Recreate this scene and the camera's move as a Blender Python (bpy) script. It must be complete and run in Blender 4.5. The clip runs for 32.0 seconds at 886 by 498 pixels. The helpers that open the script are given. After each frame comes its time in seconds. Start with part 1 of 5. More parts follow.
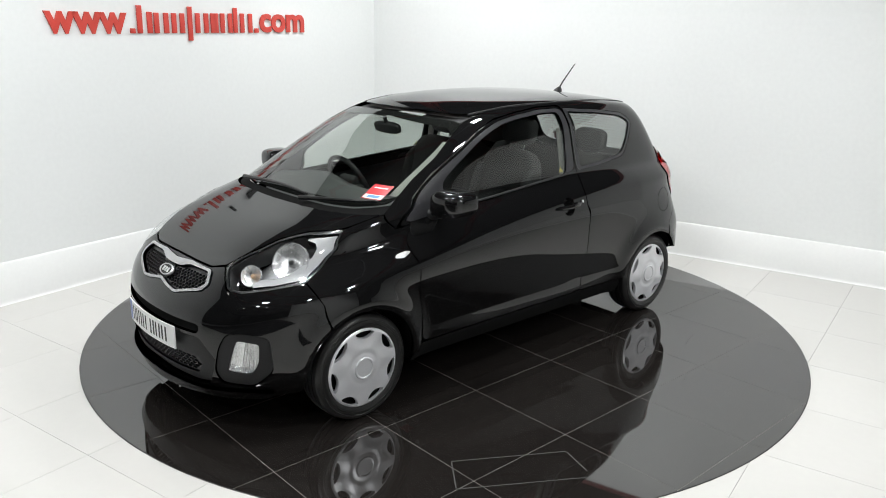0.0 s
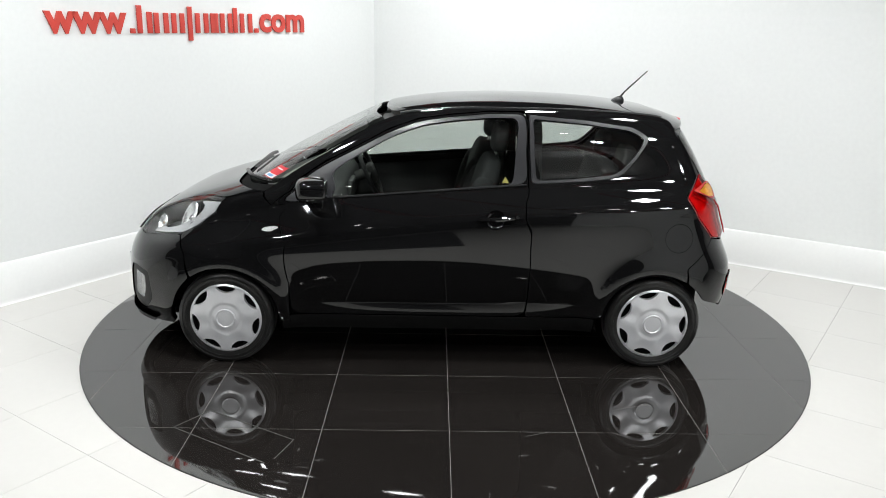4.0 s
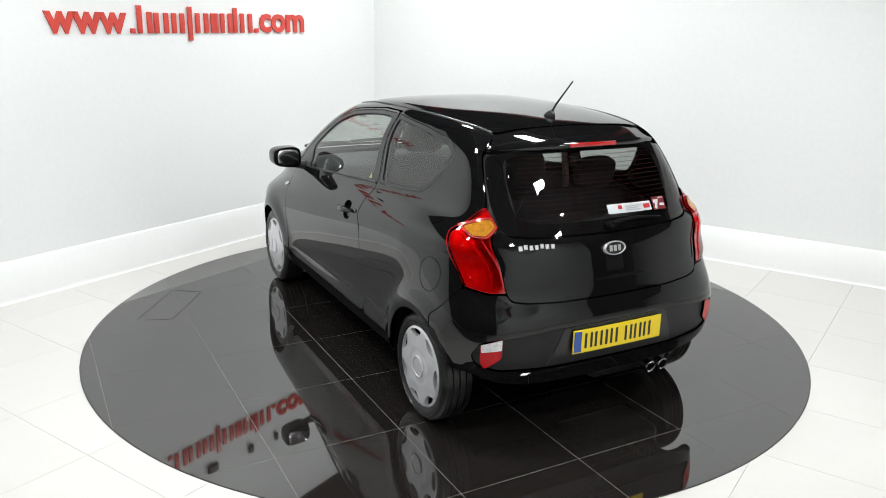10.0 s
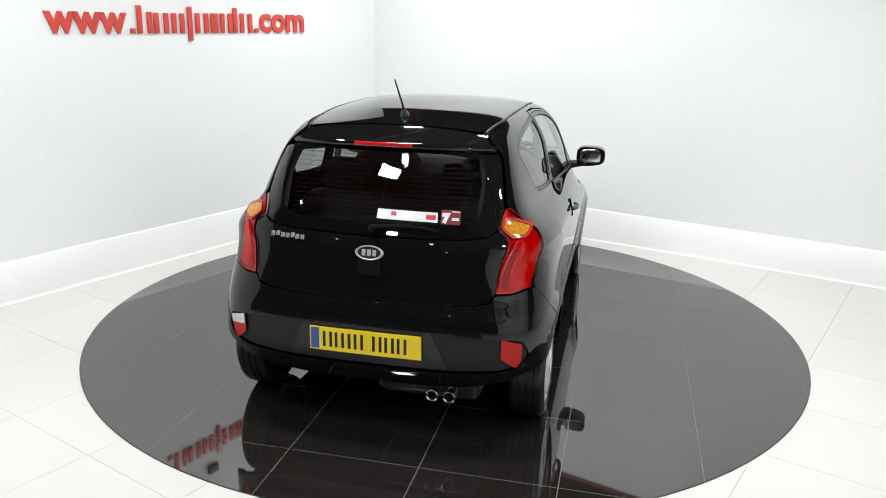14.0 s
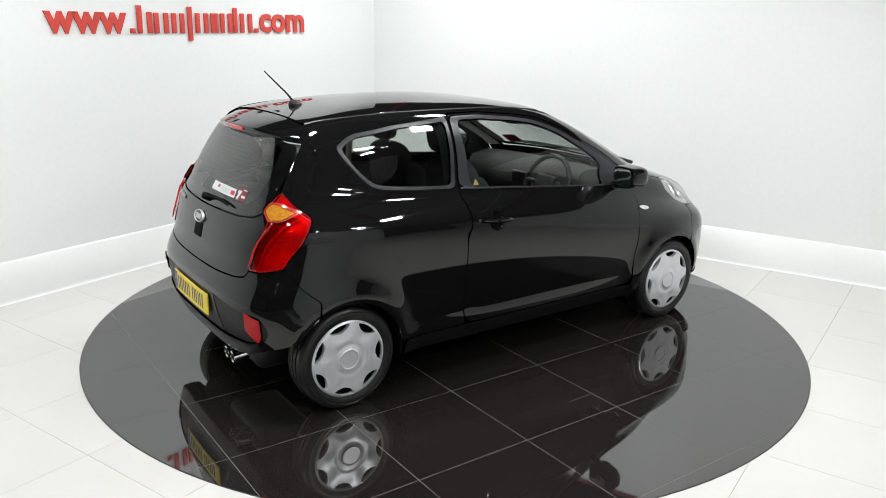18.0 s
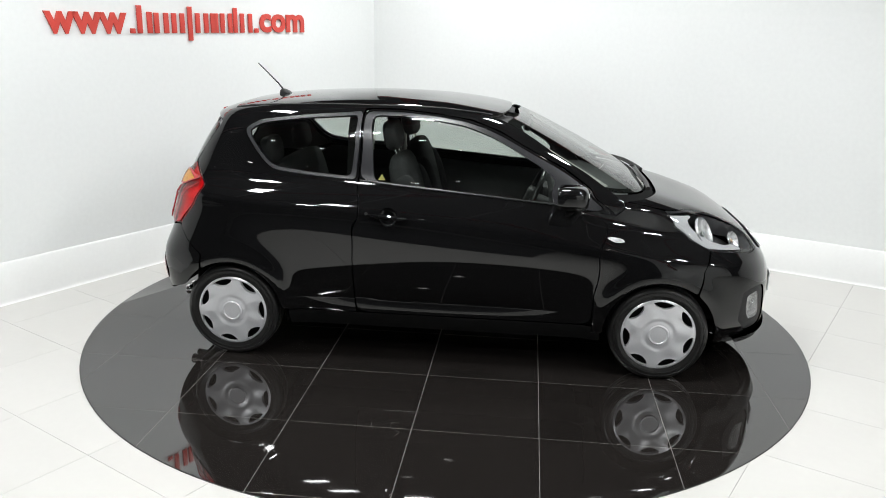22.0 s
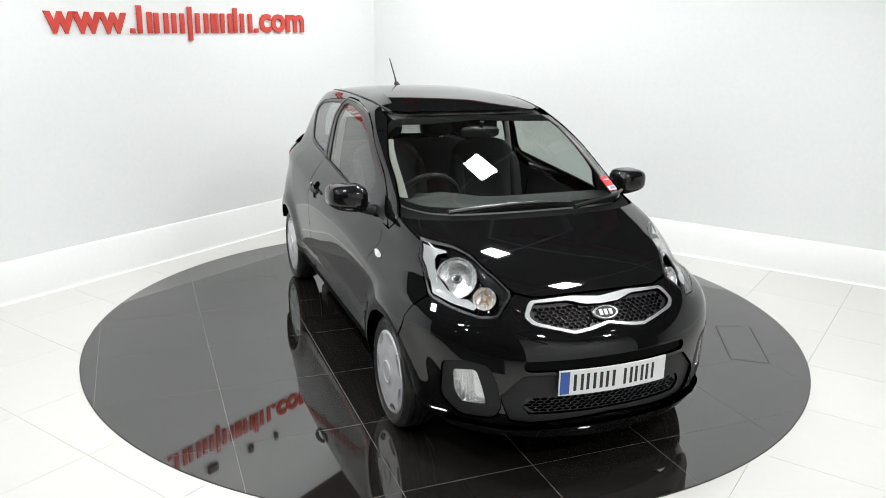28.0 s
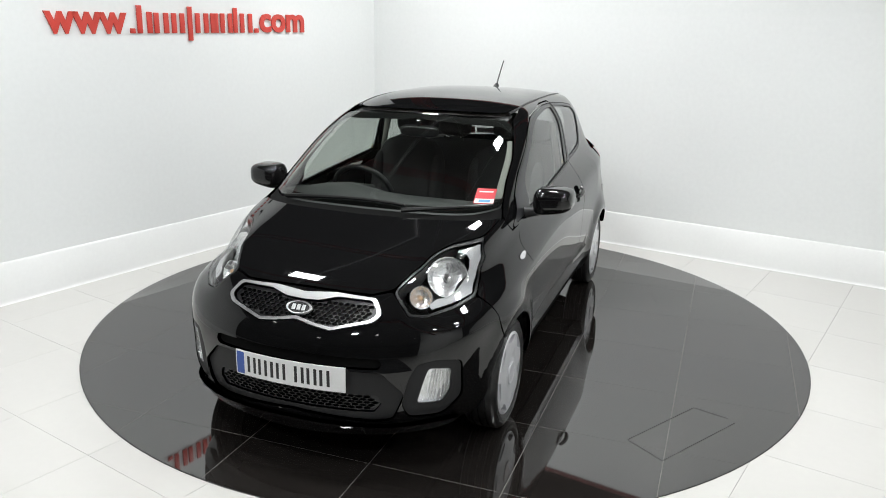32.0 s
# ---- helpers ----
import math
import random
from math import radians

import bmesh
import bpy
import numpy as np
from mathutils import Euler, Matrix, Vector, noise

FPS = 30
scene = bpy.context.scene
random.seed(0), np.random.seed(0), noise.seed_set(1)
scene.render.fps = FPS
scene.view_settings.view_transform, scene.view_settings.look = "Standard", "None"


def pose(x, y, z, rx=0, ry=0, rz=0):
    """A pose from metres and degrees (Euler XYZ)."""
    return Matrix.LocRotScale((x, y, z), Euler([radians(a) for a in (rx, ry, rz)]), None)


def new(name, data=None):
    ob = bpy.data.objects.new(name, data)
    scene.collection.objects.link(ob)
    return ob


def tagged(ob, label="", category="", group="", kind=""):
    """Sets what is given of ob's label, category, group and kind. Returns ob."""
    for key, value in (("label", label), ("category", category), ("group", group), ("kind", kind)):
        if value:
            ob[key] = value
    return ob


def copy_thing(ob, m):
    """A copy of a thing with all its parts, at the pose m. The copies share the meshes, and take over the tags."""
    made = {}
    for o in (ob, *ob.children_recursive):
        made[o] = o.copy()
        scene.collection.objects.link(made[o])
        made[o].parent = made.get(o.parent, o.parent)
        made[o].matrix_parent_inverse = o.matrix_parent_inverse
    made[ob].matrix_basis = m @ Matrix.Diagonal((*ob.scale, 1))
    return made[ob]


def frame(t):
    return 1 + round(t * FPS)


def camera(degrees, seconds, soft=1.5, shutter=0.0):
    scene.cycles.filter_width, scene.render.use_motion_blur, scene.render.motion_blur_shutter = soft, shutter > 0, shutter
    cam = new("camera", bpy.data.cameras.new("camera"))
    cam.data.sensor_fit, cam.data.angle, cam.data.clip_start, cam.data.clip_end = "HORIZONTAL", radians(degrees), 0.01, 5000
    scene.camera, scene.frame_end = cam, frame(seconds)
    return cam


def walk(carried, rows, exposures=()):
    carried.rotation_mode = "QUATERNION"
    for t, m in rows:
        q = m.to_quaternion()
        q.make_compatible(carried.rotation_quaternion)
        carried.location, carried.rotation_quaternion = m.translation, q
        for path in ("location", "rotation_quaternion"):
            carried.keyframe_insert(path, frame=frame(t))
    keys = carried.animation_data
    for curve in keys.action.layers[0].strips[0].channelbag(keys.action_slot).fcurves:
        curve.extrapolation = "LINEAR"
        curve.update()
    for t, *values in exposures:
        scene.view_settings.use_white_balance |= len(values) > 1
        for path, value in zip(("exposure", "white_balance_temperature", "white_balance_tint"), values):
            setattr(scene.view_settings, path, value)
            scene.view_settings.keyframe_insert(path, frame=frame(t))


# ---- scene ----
SECONDS = 32.0
SPIN_START, SPIN_RATE = 222.641, -10.3811      # the turntable's heading in degrees, and degrees a second
CAR_X, CAR_Y = 0.0458, -0.0070                 # the car's middle on the turntable

cam = camera(59.254, SECONDS, soft=0.95)
EYE = pose(0, -4.8446, 1.8575, 73.980, -1.062, 0.601)
walk(cam, [(0, EYE), (SECONDS, EYE)], exposures=[(0, -0.16), (1, -0.09), (2, -0.09), (4, -0.10), (7, -0.07), (13, -0.05), (15, -0.08), (20, -0.12), (24, -0.07), (27, -0.04), (29, -0.07), (32, -0.20)])

# ---- world and lamps ----
world = bpy.data.worlds.new("world")
scene.world = world
world.use_nodes = True
world.node_tree.nodes["Background"].inputs["Color"].default_value = (0.02, 0.02, 0.022, 1)
world.node_tree.nodes["Background"].inputs["Strength"].default_value = 1.0

WALL_L = 56.5      # heading of the wall with the sign, and of the lamp rails
WALL_R = -32.1
CORNER = Vector((-0.793, 3.46, 0))
DIR_L = Vector((math.cos(radians(WALL_L)), math.sin(radians(WALL_L)), 0))
DIR_R = Vector((math.cos(radians(WALL_R)), math.sin(radians(WALL_R)), 0))
LAMP_Z = 3.45
LAMP_POWER = 43.5
# All but the first and last two are added, unseen, to light the walls.
LAMPS = [Vector((x, y, LAMP_Z)) for x, y in ((0.77, 0.42), (-0.35, 1.85), (-1.95, -1.0), (-0.44, -1.41), (1.85, -1.1), (-1.5, -3.1), (2.75, -2.85))]
FAR_LAMPS = [Vector((6.3, -5.0, 4.9)), Vector((3.2, -6.4, 4.9)), Vector((-3.0, -6.4, 4.9))]      # set high in the hall behind the camera


# ---- materials ----
def material(name, base, rough=0.5, metal=0.0, **more):
    m = bpy.data.materials.new(name)
    m.use_nodes = True
    b = m.node_tree.nodes["Principled BSDF"]
    b.inputs["Base Color"].default_value = (*base, 1)
    b.inputs["Roughness"].default_value = rough
    b.inputs["Metallic"].default_value = metal
    for k, v in more.items():
        b.inputs[k.replace("_", " ")].default_value = v
    return m


def vary(m, scale=4.0, amount=0.06, fine=60.0, bump=0.0, bump_scale=200.0, rough=0.0):
    """Two scales of variation in colour and gloss, and a fine relief."""
    t = m.node_tree
    b = t.nodes["Principled BSDF"]
    base = b.inputs["Base Color"].default_value[:]
    co = t.nodes.new("ShaderNodeTexCoord")
    n1, n2 = t.nodes.new("ShaderNodeTexNoise"), t.nodes.new("ShaderNodeTexNoise")
    n1.inputs["Scale"].default_value, n2.inputs["Scale"].default_value = scale, fine
    n1.inputs["Detail"].default_value = 5
    for n in (n1, n2):
        t.links.new(co.outputs["Object"], n.inputs["Vector"])
    add = t.nodes.new("ShaderNodeMath")
    add.operation = "ADD"
    t.links.new(n1.outputs["Fac"], add.inputs[0])
    t.links.new(n2.outputs["Fac"], add.inputs[1])
    rng = t.nodes.new("ShaderNodeMapRange")
    rng.inputs["From Min"].default_value, rng.inputs["From Max"].default_value = 0.6, 1.4
    rng.inputs["To Min"].default_value, rng.inputs["To Max"].default_value = 1 - amount, 1 + amount
    t.links.new(add.outputs[0], rng.inputs["Value"])
    mul = t.nodes.new("ShaderNodeVectorMath")
    mul.operation = "SCALE"
    mul.inputs[0].default_value = base[:3]
    t.links.new(rng.outputs["Result"], mul.inputs["Scale"])
    t.links.new(mul.outputs["Vector"], b.inputs["Base Color"])
    if rough:
        r = t.nodes.new("ShaderNodeMapRange")
        r0 = b.inputs["Roughness"].default_value
        r.inputs["From Min"].default_value, r.inputs["From Max"].default_value = 0.35, 0.65
        r.inputs["To Min"].default_value, r.inputs["To Max"].default_value = max(0.0, r0 - rough), r0 + rough
        t.links.new(n1.outputs["Fac"], r.inputs["Value"])
        t.links.new(r.outputs["Result"], b.inputs["Roughness"])
    if bump:
        n3, bp = t.nodes.new("ShaderNodeTexNoise"), t.nodes.new("ShaderNodeBump")
        n3.inputs["Scale"].default_value = bump_scale
        bp.inputs["Strength"].default_value = bump
        bp.inputs["Distance"].default_value = 0.002
        t.links.new(co.outputs["Object"], n3.inputs["Vector"])
        t.links.new(n3.outputs["Fac"], bp.inputs["Height"])
        t.links.new(bp.outputs["Normal"], b.inputs["Normal"])
    return m


def glowing(name, colour, strength):
    return material(name, colour, 0.5, Emission_Color=(*colour, 1), Emission_Strength=strength)


def tinted_glass(name, tint, rough=0.0, face=0.085):
    """Thin glass: clear to light, with a mirror gloss by Fresnel."""
    m = bpy.data.materials.new(name)
    m.use_nodes = True
    t = m.node_tree
    t.nodes.remove(t.nodes["Principled BSDF"])
    out = t.nodes["Material Output"]
    clear, gloss, mix, lw, po, ma = (t.nodes.new(n) for n in ("ShaderNodeBsdfTransparent", "ShaderNodeBsdfGlossy", "ShaderNodeMixShader", "ShaderNodeLayerWeight", "ShaderNodeMath", "ShaderNodeMath"))
    clear.inputs["Color"].default_value = (*tint, 1)
    gloss.inputs["Roughness"].default_value = rough
    lw.inputs["Blend"].default_value = 0.5
    po.operation, ma.operation = "POWER", "MULTIPLY_ADD"
    po.inputs[1].default_value = 4.0
    ma.inputs[1].default_value, ma.inputs[2].default_value = 1.0 - face, face
    t.links.new(lw.outputs["Facing"], po.inputs[0])
    t.links.new(po.outputs[0], ma.inputs[0])
    t.links.new(ma.outputs[0], mix.inputs[0])
    t.links.new(clear.outputs[0], mix.inputs[1])
    t.links.new(gloss.outputs[0], mix.inputs[2])
    t.links.new(mix.outputs[0], out.inputs["Surface"])
    return m


M_WALL = vary(material("white_wall_paint", (0.805, 0.815, 0.81), 0.45), 0.8, 0.025, 30, 0.05, 120, 0.06)
M_SKIRT = vary(material("white_gloss_board", (0.81, 0.81, 0.80), 0.33), 1.5, 0.02, 40)
M_GROUT = vary(material("pale_grout", (0.60, 0.59, 0.57), 0.7), 3, 0.08, 80)
M_HALL = vary(material("dark_cladding", (0.14, 0.136, 0.134), 0.7), 1.2, 0.15, 30)
M_CARPET = vary(material("charcoal_carpet", (0.022, 0.022, 0.024), 0.95), 2, 0.15, 180, 0.4, 400)
M_BEAM = vary(material("red_steel_beam", (0.14, 0.012, 0.012), 0.5), 3, 0.1, 40)
M_SIGN = vary(material("red_sign_face", (0.59, 0.058, 0.042), 0.35), 3, 0.05, 60)
M_PANEL = glowing("lamp_diffuser", (0.97, 1.0, 0.985), 18.0)
M_STEEL = vary(material("grey_steel", (0.35, 0.35, 0.36), 0.4, 0.8), 5, 0.1, 80)
M_DARKBOX = vary(material("black_housing", (0.02, 0.02, 0.02), 0.5), 5, 0.1, 80)
M_PAINT = material("black_gloss_paint", (0.0046, 0.0046, 0.0049), 0.03, 0.0, IOR=1.55)
M_TRIM = vary(material("satin_black_trim", (0.014, 0.014, 0.015), 0.34), 6, 0.1, 120, 0.1, 900)
M_FRAME = vary(material("satin_grey_frame", (0.030, 0.030, 0.033), 0.32, 0.1), 6, 0.1, 120)
M_PLASTIC = vary(material("grained_grey_plastic", (0.015, 0.015, 0.016), 0.48, Specular_IOR_Level=0.3), 6, 0.12, 150, 0.2, 1200)
M_GAP = material("dark_hollow", (0.006, 0.006, 0.006), 0.8, Specular_IOR_Level=0.08)
M_CHROME = material("chrome", (0.85, 0.85, 0.86), 0.12, 1.0)
M_SATIN = vary(material("satin_silver", (0.50, 0.50, 0.51), 0.34, 0.85), 8, 0.04, 200)
M_WHEEL = vary(material("silver_wheel_paint", (0.76, 0.76, 0.785), 0.28, 0.45), 8, 0.05, 200, 0.04, 800)
M_RUBBER = vary(material("tyre_rubber", (0.0105, 0.0102, 0.010), 0.32), 10, 0.18, 150, 0.10, 700)
M_GLASS = tinted_glass("window_glass", (0.76, 0.80, 0.77), face=0.095)
M_SCREEN = tinted_glass("windscreen_glass", (0.78, 0.82, 0.79), face=0.10)
M_DARKGLASS = tinted_glass("rear_glass", (0.58, 0.59, 0.59))
M_LENS = tinted_glass("clear_lamp_lens", (0.96, 0.97, 0.97), face=0.05)
M_REFLECT = vary(material("lamp_reflector", (0.80, 0.80, 0.81), 0.26, 1.0), 45, 0.25, 160, 0.8, 90)
M_BADGE = vary(material("bright_badge_metal", (0.64, 0.64, 0.65), 0.38, 0.7), 12, 0.05, 200)
M_CASE = vary(material("dark_lamp_housing", (0.085, 0.085, 0.088), 0.25, 0.3), 12, 0.1, 200)
M_FACET = vary(material("faceted_lamp_chrome", (0.95, 0.95, 0.96), 0.24, 0.8), 40, 0.10, 200, 1.0, 55)
M_LAMPWHITE = material("white_lamp_shell", (0.40, 0.40, 0.41), 0.38)
M_AMBER = material("amber_bulb_cover", (0.60, 0.40, 0.26), 0.15)
M_RED = vary(material("red_lamp_lens", (0.46, 0.010, 0.014), 0.03, 0.0, IOR=1.58, Coat_Weight=0.8), 28, 0.18, 130)
M_REDLENS = tinted_glass("clear_red_lamp_lens", (0.93, 0.030, 0.034), face=0.055)
M_TAILCASE = vary(material("silvered_lamp_housing", (0.62, 0.62, 0.63), 0.38, 0.35), 30, 0.22, 90, 0.5, 60)
M_TAILWELL = vary(material("grey_lamp_well", (0.30, 0.30, 0.31), 0.30, 0.5), 45, 0.5, 140, 0.8, 70)
M_TURNFRAME = material("pale_red_lens_edge", (0.44, 0.045, 0.040), 0.15)
M_ORANGE = vary(material("amber_lamp_lens", (0.46, 0.19, 0.018), 0.07), 55, 0.5, 180)
M_CLEAR = vary(material("white_lamp_lens", (0.66, 0.66, 0.67), 0.12, 0.3), 70, 0.45, 220, 0.6, 120)
M_MARKER = vary(material("red_marker_lens", (0.50, 0.010, 0.014), 0.22, 0.0, Specular_IOR_Level=0.25), 50, 0.25, 200)
M_SEAT = vary(material("charcoal_seat_cloth", (0.043, 0.043, 0.045), 0.9, Specular_IOR_Level=0.2), 8, 0.18, 120)
M_CABIN = vary(material("dark_grey_cabin_plastic", (0.055, 0.055, 0.056), 0.55, Specular_IOR_Level=0.3), 8, 0.1, 200)
M_LINER = vary(material("pale_grey_headliner", (0.36, 0.35, 0.33), 0.9), 8, 0.06, 200)
M_PLATEW = vary(material("white_plate", (0.82, 0.82, 0.82), 0.3), 5, 0.03, 90)
M_PLATEY = vary(material("yellow_plate", (0.92, 0.68, 0.008), 0.3), 5, 0.03, 90)
M_PLATEB = material("blue_plate_band", (0.03, 0.09, 0.38), 0.3)
M_INK = material("black_ink", (0.01, 0.01, 0.01), 0.4)
M_STICKW = vary(material("white_sticker", (0.62, 0.65, 0.66), 0.4), 20, 0.05, 200)
M_STICKR = material("red_sticker", (0.50, 0.02, 0.03), 0.4)
M_STICKB = material("blue_sticker", (0.10, 0.28, 0.50), 0.4)


def tile_material(name, base, rough, spread, bump, ior):
    m = vary(material(name, base, rough, IOR=ior), 2.5, spread, 25, bump, 14)
    t = m.node_tree
    b = t.nodes["Principled BSDF"]
    link = b.inputs["Base Color"].links[0]
    src = link.from_socket
    info, rng, mul = t.nodes.new("ShaderNodeObjectInfo"), t.nodes.new("ShaderNodeMapRange"), t.nodes.new("ShaderNodeVectorMath")
    rng.inputs["To Min"].default_value, rng.inputs["To Max"].default_value = 1 - spread, 1 + spread
    mul.operation = "SCALE"
    t.links.new(info.outputs["Random"], rng.inputs["Value"])
    t.links.new(src, mul.inputs[0])
    t.links.new(rng.outputs["Result"], mul.inputs["Scale"])
    t.links.new(mul.outputs["Vector"], b.inputs["Base Color"])
    return m


M_TILE = tile_material("cream_floor_tile", (0.62, 0.607, 0.582), 0.22, 0.012, 0.0, 1.5)
M_BLACKTILE = tile_material("black_polished_tile", (0.0140, 0.0120, 0.0110), 0.03, 0.10, 0.0, 1.97)
M_JOINT = vary(material("grey_tile_joint", (0.20, 0.19, 0.18), 0.6), 6, 0.15, 90)
M_RIM = material("black_rim_steel", (0.012, 0.012, 0.012), 0.4)


# ---- mesh helpers ----
def mesh_object(name, verts, faces, mat, parent=None, label="", smooth=False, normals=None):
    me = bpy.data.meshes.new(name)
    me.from_pydata([tuple(v) for v in verts], [], [tuple(f) for f in faces])
    me.materials.append(mat)
    if smooth:
        me.polygons.foreach_set("use_smooth", [True] * len(me.polygons))
    if normals is not None:
        me.normals_split_custom_set_from_vertices([tuple(n) for n in normals])
    me.update()
    ob = new(name, me)
    if parent is not None:
        ob.parent = parent
    if label:
        tagged(ob, label)
    return ob


def part(name, bm, mat, parent=None, label="", smooth=True, angle=35.0):
    """Links a bmesh as one mesh object under a thing or under a part."""
    bmesh.ops.recalc_face_normals(bm, faces=bm.faces)
    if smooth:
        for f in bm.faces:
            f.smooth = True
        lim = radians(angle)
        for e in bm.edges:
            if len(e.link_faces) == 2 and e.calc_face_angle(0) > lim:
                e.smooth = False
    me = bpy.data.meshes.new(name)
    bm.to_mesh(me)
    bm.free()
    me.materials.append(mat)
    ob = new(name, me)
    if parent is not None:
        ob.parent = parent
    if label:
        tagged(ob, label)
    return ob


def box(bm, size, m=None, bevel=0.0, segs=2):
    r = bmesh.ops.create_cube(bm, size=1.0)
    vs = r["verts"]
    bmesh.ops.scale(bm, vec=size, verts=vs)
    if bevel:
        es = list({e for v in vs for e in v.link_edges})
        out = bmesh.ops.bevel(bm, geom=es, offset=bevel, segments=segs, affect="EDGES", profile=0.5)
        vs = list({v for f in out["faces"] for v in f.verts} | {v for v in vs if v.is_valid})
    if m is not None:
        bmesh.ops.transform(bm, matrix=m, verts=[v for v in vs if v.is_valid])
    return vs


def tube(bm, points, radius, segs=10, caps=True):
    """A round bar along points; radius one number or one a point."""
    pts = [Vector(p) for p in points]
    rad = radius if isinstance(radius, (list, tuple)) else [radius] * len(pts)
    rings = []
    side = None
    for i, p in enumerate(pts):
        d = (pts[min(i + 1, len(pts) - 1)] - pts[max(i - 1, 0)]).normalized()
        if side is None:
            side = d.orthogonal().normalized()
        side = (side - d * side.dot(d)).normalized()
        up = d.cross(side)
        rings.append([bm.verts.new(p + (side * math.cos(a) + up * math.sin(a)) * rad[i]) for a in (2 * math.pi * k / segs for k in range(segs))])
    for a, b in zip(rings, rings[1:]):
        for k in range(segs):
            bm.faces.new((a[k], a[(k + 1) % segs], b[(k + 1) % segs], b[k]))
    if caps:
        bm.faces.new(rings[0][::-1])
        bm.faces.new(rings[-1])


def lathe(bm, profile, segs=48, m=None, close=False):
    """Turns (radius, height) round the z axis."""
    rings, made = [], []
    for r, h in profile:
        if r < 1e-6:
            ring = [bm.verts.new((0, 0, h))]
        else:
            ring = [bm.verts.new((r * math.cos(a), r * math.sin(a), h)) for a in (2 * math.pi * k / segs for k in range(segs))]
        rings.append(ring)
        made += ring
    pairs = list(zip(rings, rings[1:])) + ([(rings[-1], rings[0])] if close else [])
    for a, b in pairs:
        for k in range(segs):
            q = (a[k % len(a)], a[(k + 1) % len(a)], b[(k + 1) % len(b)], b[k % len(b)])
            q = [v for i, v in enumerate(q) if v not in q[:i]]
            if len(q) > 2:
                bm.faces.new(q)
    if m is not None:
        bmesh.ops.transform(bm, matrix=m, verts=made)


def empty(name, m=None, **tags):
    ob = new(name)
    ob.empty_display_size = 0.1
    if m is not None:
        ob.matrix_basis = m
    return tagged(ob, **tags)


def inside_loops(pts, loops):
    """Even-odd test of points against closed loops."""
    x, y = pts[:, 0], pts[:, 1]
    hit = np.zeros(len(pts), bool)
    for lp in loops:
        a, b = lp, np.roll(lp, -1, axis=0)
        for (x0, y0), (x1, y1) in zip(a, b):
            if y0 == y1:
                continue
            cross = ((y0 > y) != (y1 > y)) & (x < (x1 - x0) * (y - y0) / (y1 - y0) + x0)
            hit ^= cross
    return hit


def near_loops(pts, loops, gap):
    close = np.zeros(len(pts), bool)
    for lp in loops:
        for i in range(0, len(lp)):
            close |= (np.abs(pts[:, 0] - lp[i, 0]) < gap) & (np.abs(pts[:, 1] - lp[i, 1]) < gap)
    return close


def rounded(pts, r):
    """Rounds the corners of a closed loop."""
    if r <= 0:
        return np.array(pts, float)
    out, n = [], len(pts)
    for i in range(n):
        p, a, b = np.array(pts[i], float), np.array(pts[i - 1], float), np.array(pts[(i + 1) % n], float)
        da, db = np.linalg.norm(a - p), np.linalg.norm(b - p)
        if da < 1e-9 or db < 1e-9:
            continue
        pa, pb = p + (a - p) / da * min(r, da * 0.45), p + (b - p) / db * min(r, db * 0.45)
        for t in (0.0, 0.33, 0.67, 1.0):
            out.append((1 - t) ** 2 * pa + 2 * t * (1 - t) * p + t * t * pb)
    return np.array(out)


def dense(lp, step):
    out, n = [], len(lp)
    for i in range(n):
        a, b = lp[i], lp[(i + 1) % n]
        k = max(1, int(math.ceil(np.linalg.norm(b - a) / step)))
        for j in range(k):
            out.append(a + (b - a) * j / k)
    out = np.array(out)
    keep = np.linalg.norm(out - np.roll(out, 1, axis=0), axis=1) > 1e-5
    return out[keep]


def fill(loops, step):
    """Triangles over closed loops (the first the outline, the rest holes), with a regular net of points inside."""
    from mathutils.geometry import delaunay_2d_cdt
    lo, hi = loops[0].min(0), loops[0].max(0)
    gx, gy = np.meshgrid(np.arange(lo[0] + step / 2, hi[0], step), np.arange(lo[1] + step / 2, hi[1], step))
    g = np.stack([gx.ravel(), gy.ravel()], 1)
    if len(g):
        g = g[inside_loops(g, loops)]
        g = g[~near_loops(g, loops, step * 0.55)]
    pts, edges = [], []
    for lp in loops:
        k = len(pts)
        pts += [Vector(p) for p in lp]
        edges += [(k + i, k + (i + 1) % len(lp)) for i in range(len(lp))]
    pts += [Vector(p) for p in g]
    v, e, f, *_ = delaunay_2d_cdt(pts, edges, [], 0, 1e-7)
    v = np.array([tuple(p) for p in v])
    f = np.array([tuple(t) for t in f if len(t) == 3])
    f = f[inside_loops(v[f].mean(1), loops)]
    return v, f


# ---- the hall ----
def wall_slab(name, start, heading, length, height, thick, mat, label, z0=0.0):
    """A wall whose face runs from start along heading; its thickness lies to the left of the way."""
    bm = bmesh.new()
    box(bm, (length, thick, height), pose(length / 2, thick / 2, z0 + height / 2))
    ob = part(name, bm, mat)
    ob.matrix_basis = pose(start[0], start[1], 0, 0, 0, heading)
    return tagged(ob, label, "wall", kind="structure")


WALL_H = 2.50
left_start = CORNER - DIR_L * 7.6
wall_slab("wall_west", left_start, WALL_L, 7.6, 3.0, 0.2, M_WALL, "smooth white painted display wall")
wall_slab("wall_east", CORNER + DIR_L * 0.0, WALL_R, 15.8, WALL_H, 0.2, M_WALL, "smooth white painted display wall")
wall_slab("wall_southeast", (9.6, -6.0), 201.0, 8.0, 5.19, 0.2, M_WALL, "plain white painted showroom wall")


